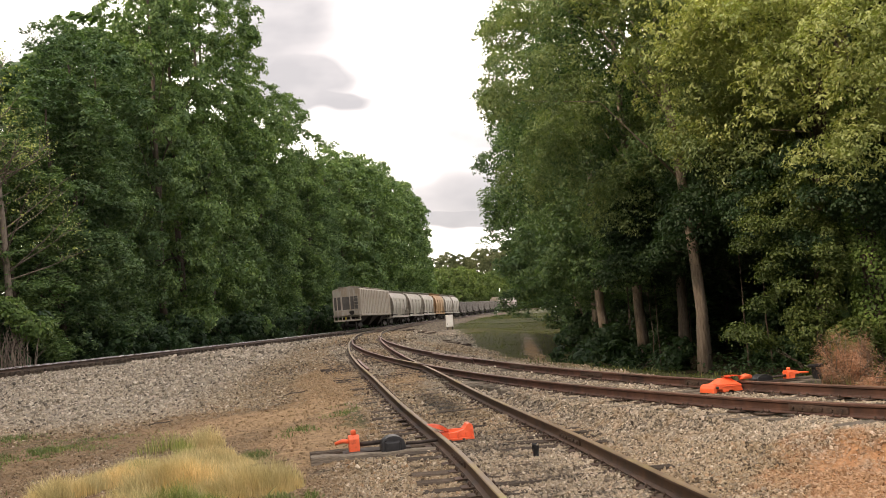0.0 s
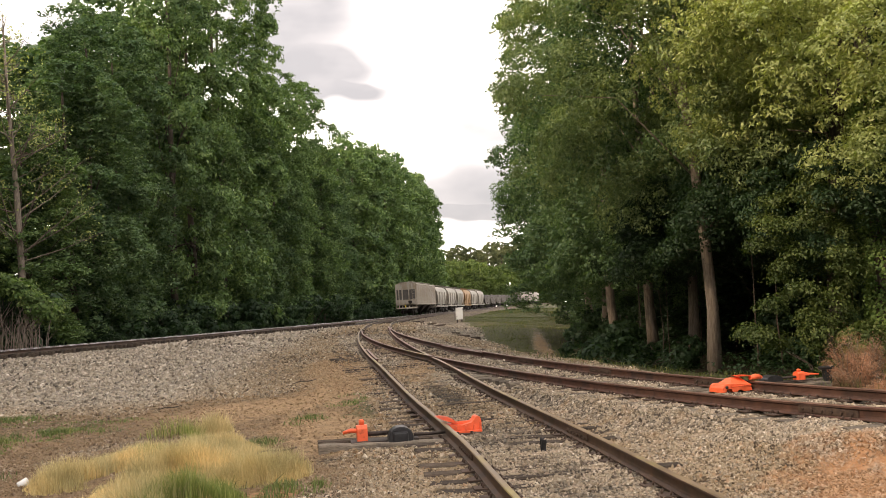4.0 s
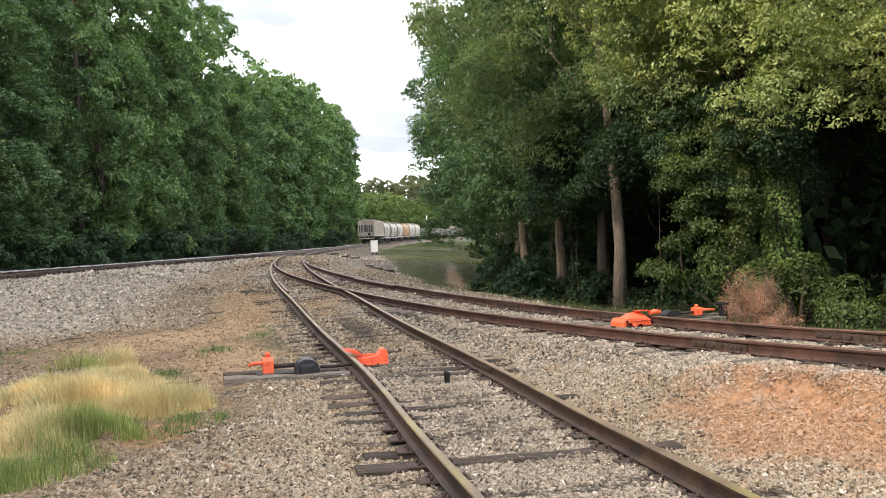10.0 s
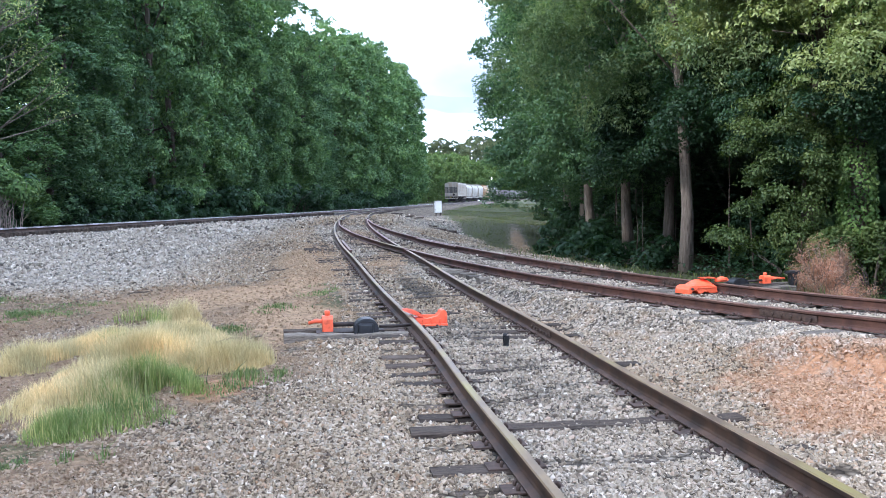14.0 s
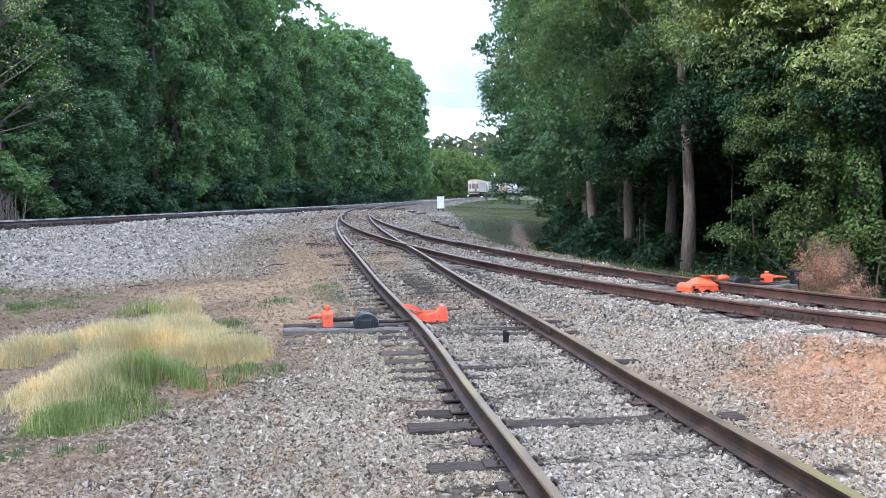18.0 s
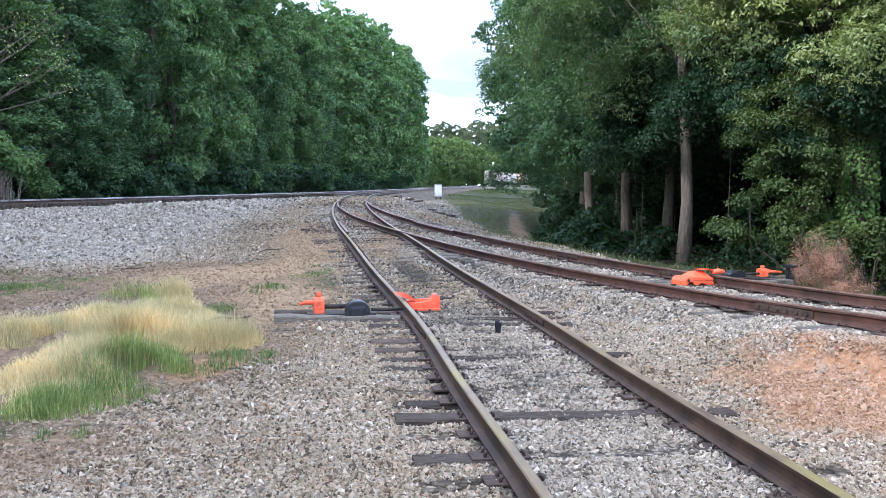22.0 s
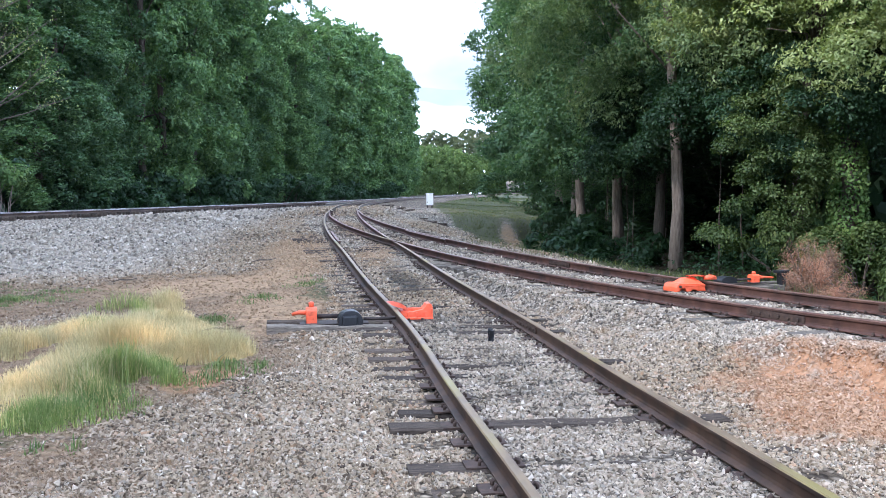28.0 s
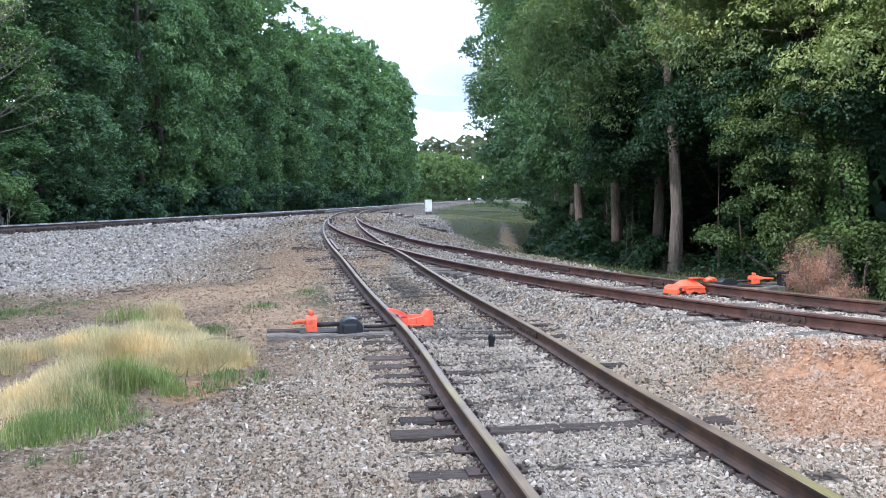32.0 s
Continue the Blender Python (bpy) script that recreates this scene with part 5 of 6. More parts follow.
def open_hopper(root, length, mat):
    half, top = length / 2, 3.25
    bm = bmesh.new()
    out = [(-half + 0.3, top), (half - 0.3, top), (half - 0.3, 2.5), (half - 2.4, 1.25), (1.2, 0.9), (0.0, 1.7), (-1.2, 0.9), (-half + 2.4, 1.25), (-half + 0.3, 2.5)]
    for sx in (-1, 1):
        add = extrude_outline(out, sx * 1.5 - 0.05, sx * 1.5 + 0.05)
        part("side", add, mat, root)
        for i in range(9):
            y = -half + 0.5 + (length - 1.0) * i / 8
            part("side_rib", boxed(sx * 1.60 - 0.06, sx * 1.60 + 0.06, y - 0.06, y + 0.06, 1.3, top), mat, root)
        part("top_rail", boxed(sx * 1.58 - 0.08, sx * 1.58 + 0.08, -half + 0.3, half - 0.3, top, top + 0.14), mat, root)
    for sgn in (-1, 1):
        part("end_sheet", boxed(-1.45, 1.45, sgn * (half - 0.35) - 0.05, sgn * (half - 0.35) + 0.05, 2.3, top, 0.01), mat, root)
        bm = bmesh.new()
        vs = [bm.verts.new((x, sgn * y, z)) for x, y, z in ((-1.45, half - 0.4, 2.4), (1.45, half - 0.4, 2.4), (1.45, 0.6, 0.95), (-1.45, 0.6, 0.95))]
        bm.faces.new(vs)
        bmesh.ops.solidify(bm, geom=list(bm.faces), thickness=0.06)
        part("slope_sheet", bm, M_UNDER, root)
        part("end_sill", boxed(-1.45, 1.45, sgn * (half - 0.3) - 0.15, sgn * (half - 0.3) + 0.15, 0.95, 1.2, 0.02), mat, root)
        add_coupler(root, sgn * (half - 0.1), sgn)
    part("load", boxed(-1.42, 1.42, -half + 0.5, half - 0.5, 2.5, 2.95, 0.1), M_UNDER, root)
    part("center_sill", boxed(-0.25, 0.25, -half + 0.1, half - 0.1, 0.85, 1.15, 0.02), M_UNDER, root)
    add_trucks(root, half - 1.7)


def build_train():
    """Cars from the rear forward. Returns (car, distance of its middle ahead of the train's rear)."""
    cars, at = [], 0.0
    firsts = {}
    plan = ["long"] + ["short", "short", "short", "rust", "short", "short"] + ["open"] * 7 + ["pale"] * 3
    text = {"long": ("covered_hopper_car", "long faded grey covered hopper car with rust streaks", 18.4),
            "short": ("covered_hopper_car", "short pale grey covered hopper car with rounded sides", 13.1),
            "rust": ("covered_hopper_car", "short rust-stained covered hopper car with rounded sides", 13.1),
            "open": ("open_hopper_car", "low grey-brown open hopper car", 12.6),
            "pale": ("covered_hopper_car", "pale grey covered hopper car", 15.4)}
    for kind in plan:
        name, label, length = text[kind]
        gap = length + 1.0
        if kind in firsts:
            car = copy_thing(firsts[kind], pose(0, 0, 0))
        else:
            car = thing(name, label, "freight car", None, "freight train")
            if kind == "long":
                covered_hopper(car, length, M_CAR_GREY, False, 4.6, 3)
                bm = boxed(-0.22, -0.06, -length / 2 - 0.12, -length / 2 - 0.04, 1.18, 1.48, 0.01)
                part("end_of_train_marker", bm, M_YELLOW, car, "yellow end-of-train marker")
            elif kind == "open":
                open_hopper(car, length, M_CAR_OPEN)
            else:
                covered_hopper(car, length, {"short": M_CAR_PALE, "rust": M_CAR_RUST, "pale": M_CAR_PALE}[kind], True, 4.4, 2)
            firsts[kind] = car
        cars.append((car, at + gap / 2))
        at += gap
    return cars


TRAIN = build_train()
train_rear = hermite([(0, 106), (3, 129.5), (6, 152.5), (9, 177), (13, 214), (19, 276), (25, 345), (28, 383), (32, 436)])


def motions():
    for car, ahead in TRAIN:
        rows = []
        for k in range(33):
            y = float(train_rear(k)) + ahead * 0.985
            p, s, a = track_point(main_x, main_z, y)
            rows.append((k, pose(p.x, p.y, p.z, 0, 0, a)))
        walk(car, rows)


# ---------- derails and their stands ----------
def build_derail(m, label):
    """A sliding derail clamped inside a rail: local x across the track away from the rail, y along it, origin at the rail's top."""
    root = thing("derail", label, "derail", m @ Matrix.Diagonal((0.84, 0.92, 0.85, 1)), "derails")
    # shoe: a domed oval plate tilted over the rail head
    bm = bmesh.new()
    rings = [[bm.verts.new((0, 0, 0.045))]]
    for k in range(1, 5):
        r = k / 4
        rings.append([bm.verts.new((0.19 * r * math.cos(2 * math.pi * i / 18), 0.17 * r * math.sin(2 * math.pi * i / 18), 0.045 * (1 - r * r))) for i in range(18)])
    for i in range(18):
        j = (i + 1) % 18
        bm.faces.new((rings[0][0], rings[1][i], rings[1][j])).smooth = True
        for a, b in zip(rings[1:], rings[2:]):
            bm.faces.new((a[i], b[i], b[j], a[j])).smooth = True
    bmesh.ops.solidify(bm, geom=list(bm.faces), thickness=0.035)
    bmesh.ops.recalc_face_normals(bm, faces=bm.faces)
    bmesh.ops.transform(bm, matrix=pose(0.05, 0.0, 0.045, 6, 20, 0), verts=bm.verts)
    part("shoe", bm, M_ORANGE, root)
    # body: a low slide bed that rises to a rounded lip, with ribs on its flanks
    bm = extrude_outline([(0.08, -0.16), (0.60, -0.16), (0.60, 0.02), (0.585, 0.06), (0.55, 0.08), (0.51, 0.07), (0.485, 0.03), (0.44, -0.015), (0.28, -0.05), (0.16, -0.03), (0.08, -0.03)], -0.13, 0.13, 0.008)
    bmesh.ops.transform(bm, matrix=pose(0, 0, 0, 0, 0, -90), verts=bm.verts)
    part("slide_bed", bm, M_ORANGE, root)
    for y in (-0.15, 0.15):
        part("flange", boxed(0.10, 0.60, y - 0.035, y + 0.035, -0.165, -0.135, 0.006), M_ORANGE, root)
        for x in (0.2, 0.34, 0.48, 0.58):
            part("flank_rib", boxed(x - 0.014, x + 0.014, y - 0.02, y + 0.02, -0.14, -0.05 if x < 0.5 else 0.0, 0.004), M_ORANGE, root)
    part("guide_rib", boxed(0.14, 0.5, -0.02, 0.02, -0.05, 0.005, 0.008), M_ORANGE, root)
    part("base_plate", boxed(-0.12, 0.56, -0.24, 0.24, -0.19, -0.168, 0.004), M_PLATE, root, "rusty base plate")
    for x in (0.2, 0.42):
        for y in (-0.19, 0.19):
            part("bolt", tube([(x, y, -0.17), (x, y, -0.14)], 0.022, 6), M_PLATE, root)
    return root


def build_wide_derail(m, label):
    """A hinged derail lying between the rails: local x across the track, negative towards the other rail; origin at the rail's top."""
    root = thing("derail", label, "derail", m @ pose(-0.05, 0, 0) @ Matrix.Diagonal((0.8, 1, 0.95, 1)), "derails")
    hump = [(-0.66, -0.14), (-0.65, -0.075), (-0.615, -0.03), (-0.56, -0.012), (-0.05, -0.03), (-0.02, -0.14), (-0.2, -0.14), (-0.23, -0.115), (-0.31, -0.115), (-0.34, -0.14), (-0.44, -0.14), (-0.47, -0.09),
            (-0.56, -0.09), (-0.59, -0.14)]
    bm = extrude_outline(hump, -0.17, 0.17, 0.006)
    bmesh.ops.transform(bm, matrix=pose(0, 0, 0, 0, 0, -90), verts=bm.verts)
    part("body", bm, M_ORANGE, root)
    # a wedge rises from the near flange to a narrow ridge
    bm = bmesh.new()
    low = [bm.verts.new(c) for c in ((-0.50, -0.19, -0.06), (-0.02, -0.19, -0.06), (-0.02, 0.16, -0.03), (-0.50, 0.16, -0.03))]
    top = [bm.verts.new(c) for c in ((-0.33, 0.0, 0.055), (-0.12, 0.0, 0.06), (-0.10, 0.11, 0.06), (-0.33, 0.11, 0.055))]
    for k in range(4):
        bm.faces.new((low[k], low[(k + 1) % 4], top[(k + 1) % 4], top[k]))
    bm.faces.new(top)
    bm.faces.new(list(reversed(low)))
    bmesh.ops.recalc_face_normals(bm, faces=bm.faces)
    bmesh.ops.bevel(bm, geom=list(bm.edges), offset=0.012, segments=2, affect="EDGES")
    part("wedge", bm, M_ORANGE, root)
    bm = bmesh.new()
    rows = []
    for i in range(9):
        u = i / 8
        w = 0.05 + 0.055 * math.sin(math.pi * u)
        z = 0.075 + 0.025 * math.sin(math.pi * u) - 0.05 * u
        rows.append([bm.verts.new((-0.28 + 0.50 * u, -0.05 * u + k * w, z + 0.02 * (1 - k * k))) for k in (-1, -0.5, 0, 0.5, 1)])
    for a, b in zip(rows, rows[1:]):
        for k in range(4):
            bm.faces.new((a[k], a[k + 1], b[k + 1], b[k])).smooth = True
    bmesh.ops.solidify(bm, geom=list(bm.faces), thickness=0.04)
    bmesh.ops.recalc_face_normals(bm, faces=bm.faces)
    part("shoe", bm, M_ORANGE, root)
    part("nose", tube([(0.0, -0.10, 0.045), (0.12, -0.11, 0.06), (0.24, -0.10, 0.045), (0.28, -0.09, 0.035)], [0.03, 0.045, 0.035, 0.015], 10), M_ORANGE, root)
    part("hinge_pin", tube([(-0.58, -0.2, -0.06), (-0.58, 0.2, -0.06)], 0.02, 8), M_IRON, root)
    part("base_plate", boxed(-0.64, 0.02, -0.22, 0.22, -0.185, -0.15, 0.004), M_PLATE, root, "rusty base plate")
    return root


def build_stand(m, label):
    """An operating stand: rounded black case, orange lever tower, lever and throw rod. x runs away from the track."""
    root = thing("switch_stand", label, "switch stand", m, "derail stands")
    dome = [(-0.20, 0.0), (0.20, 0.0)] + [(0.20 * math.cos(math.pi * i / 10), 0.10 + 0.17 * math.sin(math.pi * i / 10)) for i in range(11)]
    part("case", extrude_outline(dome, -0.22, 0.14, 0.02), M_BLACK, root, "black rounded case").matrix_basis = pose(-0.02, 0.14, -0.03, 0, 0, 90) @ Matrix.Diagonal((0.72, 0.8, 0.78, 1))
    part("case_lid", extrude_outline([(-0.10, 0.19), (0.10, 0.19), (0.07, 0.235), (-0.07, 0.235)], -0.18, 0.10, 0.015), M_BLACK, root).matrix_basis = pose(-0.02, 0.14, -0.012, 0, 0, 90) @ Matrix.Diagonal((0.72, 0.8, 0.8, 1))
    part("gear_box", boxed(-0.11, 0.09, 0.08, 0.27, -0.06, 0.12, 0.03), M_BLACK, root, "black gear box")
    part("foot", boxed(-0.26, 0.62, -0.17, 0.17, -0.012, 0.012, 0.004), M_IRON, root)
    part("tower", extrude_outline([(-0.085, 0.0), (0.085, 0.0), (0.085, 0.17), (0.055, 0.215), (-0.055, 0.215), (-0.085, 0.17)], 0.40, 0.54, 0.012), M_ORANGE, root, "orange lever tower")
    part("knob", tube([(0.47, 0, 0.21), (0.47, 0, 0.27), (0.47, 0, 0.285)], [0.032, 0.038, 0.02], 10), M_ORANGE, root)
    part("lever", tube([(0.52, 0.02, 0.14), (0.62, 0.04, 0.155), (0.72, 0.05, 0.13)], [0.03, 0.028, 0.02], 8), M_ORANGE, root, "orange throw lever")
    part("shaft", tube([(0.12, 0, 0.09), (0.42, 0, 0.09)], 0.03, 8), M_IRON, root)
    part("throw_rod", tube([(-0.2, 0.06, 0.05), (-0.4, 0.06, 0.045), (-0.62, 0.06, 0.05)], 0.022, 8), M_IRON, root)
    return root


def build_devices():
    # on the spur, inside its left rail; the stand sits to the left on two long ties
    p, s, a = track_point(spur_x, spur_z, 12.9, -GAUGE)
    first = build_derail(pose(p.x, p.y, p.z, 0, 0, a), "orange painted sliding derail clamped on a rusty rail")
    for dy, seed in ((-0.27, 1), (0.16, 2)):
        q, s, a2 = track_point(spur_x, spur_z, 12.62 + dy, -GAUGE - 0.02)
        me = tie_mesh(1.62, 0.21, 70 + seed)
        me.materials.append(M_TIE_GREY if seed == 1 else M_TIE)
        tie = part("head_tie", me)
        tagged(tie, "long weathered timber carrying the derail stand", "timber", "head ties")
        tie.matrix_basis = pose(q.x - s.x * 0.87, q.y - s.y * 0.87, q.z - TIE_DROP + 0.05 * (1 if seed == 1 else 0.8), 0, 1.6, a2 + 1.5)
    q, s, a2 = track_point(spur_x, spur_z, 12.55, -GAUGE - 0.66)
    build_stand(pose(q.x, q.y, q.z - TIE_DROP + 0.04, 0, 0, a2 + 180), "black derail stand with an orange lever on long timbers")
    # on the branch, inside its right rail; the stand lies beyond the track
    p, s, a = track_point(branch_x, branch_z, 13.75, GAUGE)
    build_wide_derail(pose(p.x, p.y, p.z, 0, 0, a), "orange painted hinged derail on the branch rail")
    q, s, a2 = track_point(branch_x, branch_z, 14.1, GAUGE + 0.78)
    for dy, seed in ((-0.25, 3), (0.2, 4)):
        me = tie_mesh(2.7, 0.23, 70 + seed)
        me.materials.append(M_TIE_GREY)
        tie = part("head_tie", me)
        tagged(tie, "long weathered timber carrying the derail stand", "timber", "head ties")
        tie.matrix_basis = pose(q.x - s.x * 0.35 + dy * 0.33, q.y + dy, q.z - TIE_DROP + 0.02, 0, 0, a2)
    far = build_stand(pose(q.x, q.y, q.z - TIE_DROP + 0.05, 0, 0, a2) @ Matrix.Diagonal((0.95, 0.8, 0.62, 1)), "low black derail stand with an orange lever beyond the branch track")
    part("long_lever", tube([(0.54, 0.0, 0.10), (0.68, -0.02, 0.13), (0.84, -0.03, 0.11)], [0.035, 0.03, 0.025], 8), M_ORANGE, far, "orange throw lever")
    e = q + s * 0.98
    box = thing("switch_lamp_post", "short black iron post at the end of the head ties", "post", pose(e.x, e.y, q.z - TIE_DROP + 0.06, 0, 0, a2))
    part("column", boxed(-0.05, 0.05, -0.05, 0.05, -0.1, 0.12, 0.012), M_BLACK, box)
    part("cap", boxed(-0.1, 0.1, -0.08, 0.08, 0.12, 0.17, 0.02), M_BLACK, box)


def build_lineside():
    # white cabinet on a post beside the siding
    x, y = -1.07, 75.0
    z = gz(x, y)
    M_WHITE = surface("white_paint", (0.72, 0.72, 0.70), (0.84, 0.84, 0.82), 5, 0.5, 0, 0.1, 0.004, stain=(0.55, 0.52, 0.47), stain_scale=2.5, stain_low=0.62)
    box = thing("lineside_box", "white metal lineside box on a short post", "cabinet", pose(x, y, 0.95 if z < 0.5 else z, 0, 0, 8))
    part("cabinet", boxed(-0.26, 0.26, -0.2, 0.2, 0.22, 1.12, 0.02), M_WHITE, box)
    part("lid", boxed(-0.29, 0.29, -0.23, 0.23, 1.12, 1.16, 0.012), M_WHITE, box)
    part("door_panel", boxed(-0.22, 0.22, -0.215, -0.2, 0.28, 1.06, 0.004), M_WHITE, box)
    part("hinge", boxed(-0.24, -0.2, -0.23, -0.21, 0.4, 0.5, 0.004), M_IRON, box)
    for sx in (-1, 1):
        part("leg", boxed(sx * 0.18 - 0.04, sx * 0.18 + 0.04, -0.06, 0.06, -0.4, 0.23, 0.005), M_IRON, box)
    # thin pale stake in the grass
    x, y = 3.5, 44.0
    stake = thing("marker_stake", "thin pale stake leaning in the grassy bank", "stake", pose(x, y, gz(x, y), 4, -9, 0))
    part("pole", tube([(0, 0, -0.2), (0, 0, 0.35), (0.0, 0, 0.62)], [0.04, 0.038, 0.03], 8), M_TIE_GREY, stake)
    # old timbers thrown beside the switch
    rnd = random.Random(9)
    for x, y, turn, s, roll in ((-0.2, 42.5, 108, 0.75, 8), (-0.7, 45.6, 114, 0.6, -6), (-1.3, 50.5, 118, 0.7, 5), (-2.2, 60.0, 110, 0.8, -10), (-2.9, 63.5, 100, 0.6, 12), (-4.3, 74.0, 112, 0.9, 4),
                                (-3.8, 70.0, 96, 0.7, 14), (-3.1, 67.0, 128, 0.5, 6)):
        t = part("old_tie", TIE_DARK[rnd.randrange(5)])
        tagged(t, "discarded broken dark timber lying on the gravel", "timber", "discarded timbers")
        t.matrix_basis = pose(x, y, gz(x, y) + 0.13, roll, rnd.uniform(-3, 3), turn) @ Matrix.Diagonal((s, 0.8, 0.6, 1))
    # dark upright chunk between the rails, a stick and a bottle
    x, y = 0.53, 10.95
    bm = boxed(-0.026, 0.026, -0.03, 0.03, -0.05, 0.15, 0.008)
    for v in bm.verts:
        v.co += Vector((rnd.uniform(-0.015, 0.015), rnd.uniform(-0.015, 0.015), rnd.uniform(-0.03, 0.02)))
    t = part("timber_chunk", bm, M_BLACK)
    tagged(t, "black iron stub standing in the ballast", "debris")
    t.matrix_basis = pose(x, y, gz(x, y), 6, 4, 20)
    for x, y, turn, l in ((-4.1, 21.5, 12, 0.55), (-2.85, 12.0, -4, 0.6), (-6.3, 18.6, 8, 0.5)):
        t = part("fallen_stick", tube([(-l / 2, 0, 0.0), (-l / 6, 0.03, 0.05), (l / 5, -0.01, 0.045), (l / 2, 0.05, 0.07)], [0.008, 0.014, 0.014, 0.006], 6), M_BARK)
        tagged(t, "dry fallen stick on bare soil", "stick", "fallen sticks")
        t.matrix_basis = pose(x, y, gz(x, y) + 0.02, 0, 0, turn)
    x, y = -5.45, 10.5
    t = part("plastic_cup", tube([(0, 0, 0), (0, 0, 0.11), (0, 0, 0.115), (0, 0, 0.02)], [0.035, 0.045, 0.04, 0.032], 14), M_WHITE)
    tagged(t, "small white plastic cup lying in dry weeds", "litter")
    t.matrix_basis = pose(x, y, gz(x, y) + 0.03, 0, 70, 40)


build_devices()
build_lineside()


# ---------- nearer plants ----------
def build_bushes():
    rng = np.random.default_rng(77)
    # brown dead bush beyond the branch track
    x, y = 6.0, 15.3
    root = thing("dead_bush", "dried brown bush with bare grey twigs", "bush", pose(x, y, gz(x, y) + 0.02) @ Matrix.Diagonal((1.0, 1.0, 1.2, 1)))
    bm = bmesh.new()
    tips = []
    for i in range(70):
        a, e = rng.uniform(0, 2 * math.pi), rng.uniform(0.15, 1.45)
        l = rng.uniform(0.5, 0.98)
        tip = Vector((math.cos(a) * math.cos(e) * l * 0.85, math.sin(a) * math.cos(e) * l * 0.7, math.sin(e) * l * 0.95))
        mid = tip * 0.5 + Vector(rng.normal(0, 0.05, 3))
        add_tube(bm, [(0, 0, -0.05), mid, tip], [0.014, 0.009, 0.003], 4, False)
        tips.append(tip)
        for j in range(4):
            q = mid.lerp(tip, rng.uniform(0, 0.8))
            add_tube(bm, [q, q + Vector(rng.normal(0, 0.11, 3)) + tip * 0.12], [0.006, 0.002], 4, False)
    part("branchwork", bm, M_BARK_PALE, root, "bare grey twigs")
    t = np.array([tuple(v) for v in tips])
    pick = rng.integers(0, len(t), 30000)
    pos = t[pick] * rng.uniform(0.45, 1.05, (30000, 1)) + rng.normal(0, 0.05, (30000, 3))
    pos[:, 2] = np.maximum(pos[:, 2], 0.0)
    v, f = leaf_quads(pos, t[pick], 0.055, rng, 0, 0.11)
    part("dry_leaves", mesh_from("dry_leaves", v, f, M_DEAD), None, root, "reddish brown dry leaves")
    # ivy-covered trunk
    x, y = 8.55, 20.1
    root = thing("ivy_trunk", "tree trunk wrapped in bright green ivy", "tree", pose(x, y, gz(x, y)))
    part("trunk", tube([(0, 0, -0.3), (0.05, 0, 3), (0, 0.1, 9)], [0.24, 0.2, 0.13], 10), M_BARK, root)
    n = 11000
    hgt = rng.uniform(0.0, 7.0, n)
    a = rng.uniform(0, 2 * math.pi, n)
    r = 0.28 + 0.14 * hash_noise(hgt, a * 2, 0.7, 4) + rng.normal(0, 0.04, n)
    out = np.stack([np.cos(a), np.sin(a), np.zeros(n)], 1)
    pos = out * r[:, None] + np.stack([np.zeros(n), np.zeros(n), hgt], 1)
    v, f = leaf_quads(pos, out, 0.085, rng, 1.2, 0.7)
    part("ivy", mesh_from("ivy", v, f, M_LEAF_VINE), None, root)

    def bush(name, label, x, y, blobs, n, leaf, mat, stems=8, droop=0.4, group="bushes", cat="bush", bunch=1, spread=0.25):
        root = thing(name, label, cat, pose(x, y, gz(x, y)), group)
        v, f = blob_leaves(blobs, n, leaf, rng, (0, 0, 0.5), droop, 0.55, 0.35, bunch, spread)
        part("foliage", mesh_from("foliage", v, f, mat), None, root)
        bm = bmesh.new()
        for c, r in blobs[:stems]:
            add_tube(bm, [(0, 0, -0.2), (c[0] * 0.3, c[1] * 0.3, c[2] * 0.55), c], [0.03, 0.018, 0.005], 5)
        part("branchwork", bm, M_BARK, root)
        return root
    # small trees and bushes under the oaks
    bush("understory_tree", "slender young tree with layered green boughs", 7.25, 20.4,
         lobed_blobs(0.7, 4.3, 1.25, rng, 34, 4, 0.3, 0.0, 0.35, (0.2, 0.36), (0.15, 0.95)), 20000, 0.075, M_LEAF_YOUNG, 6, 1.2, cat="tree", bunch=8, spread=0.24)
    bush("leafy_bush", "bright green broad-leaved bush at the wood's edge", 8.5, 19.2,
         [((rng.normal(0, 0.6), rng.normal(0, 0.45), rng.uniform(0.4, 1.5)), (0.45, 0.45, 0.36)) for _ in range(12)], 9000, 0.085, M_LEAF_YOUNG, 8, 0.6)
    bush("leafy_bush", "low green bush at the wood's edge", 9.2, 17.4,
         [((rng.normal(0, 0.7), rng.normal(0, 0.45), rng.uniform(0.2, 0.8)), (0.4, 0.4, 0.32)) for _ in range(10)], 6000, 0.085, M_LEAF_YOUNG, 6, 0.4)
    # undergrowth bushes with shade put into their leaf colour
    for x, y, h in ((5.4, 33.0, 1.1), (6.0, 38.5, 1.4), (6.6, 45.0, 1.7), (5.0, 29.3, 0.9), (7.6, 55.0, 1.8), (9.2, 27.5, 1.6), (8.8, 40, 2.0), (9.4, 47, 2.4), (12.5, 21.5, 2.5), (14.5, 19.5, 2.5)):
        bush("undergrowth_bush", "undergrowth below the oaks, shade put into its dark green leaves", x, y,
             [((rng.normal(0, 0.8), rng.normal(0, 0.6), rng.uniform(0.15, 1.0) * h), (0.5, 0.5, 0.4)) for _ in range(10)], 1600, 0.2, M_LEAF_SHADED, 5, 0.3, "undergrowth")
    # vine-covered mound beside the main line
    x, y = -24.1, 48.0
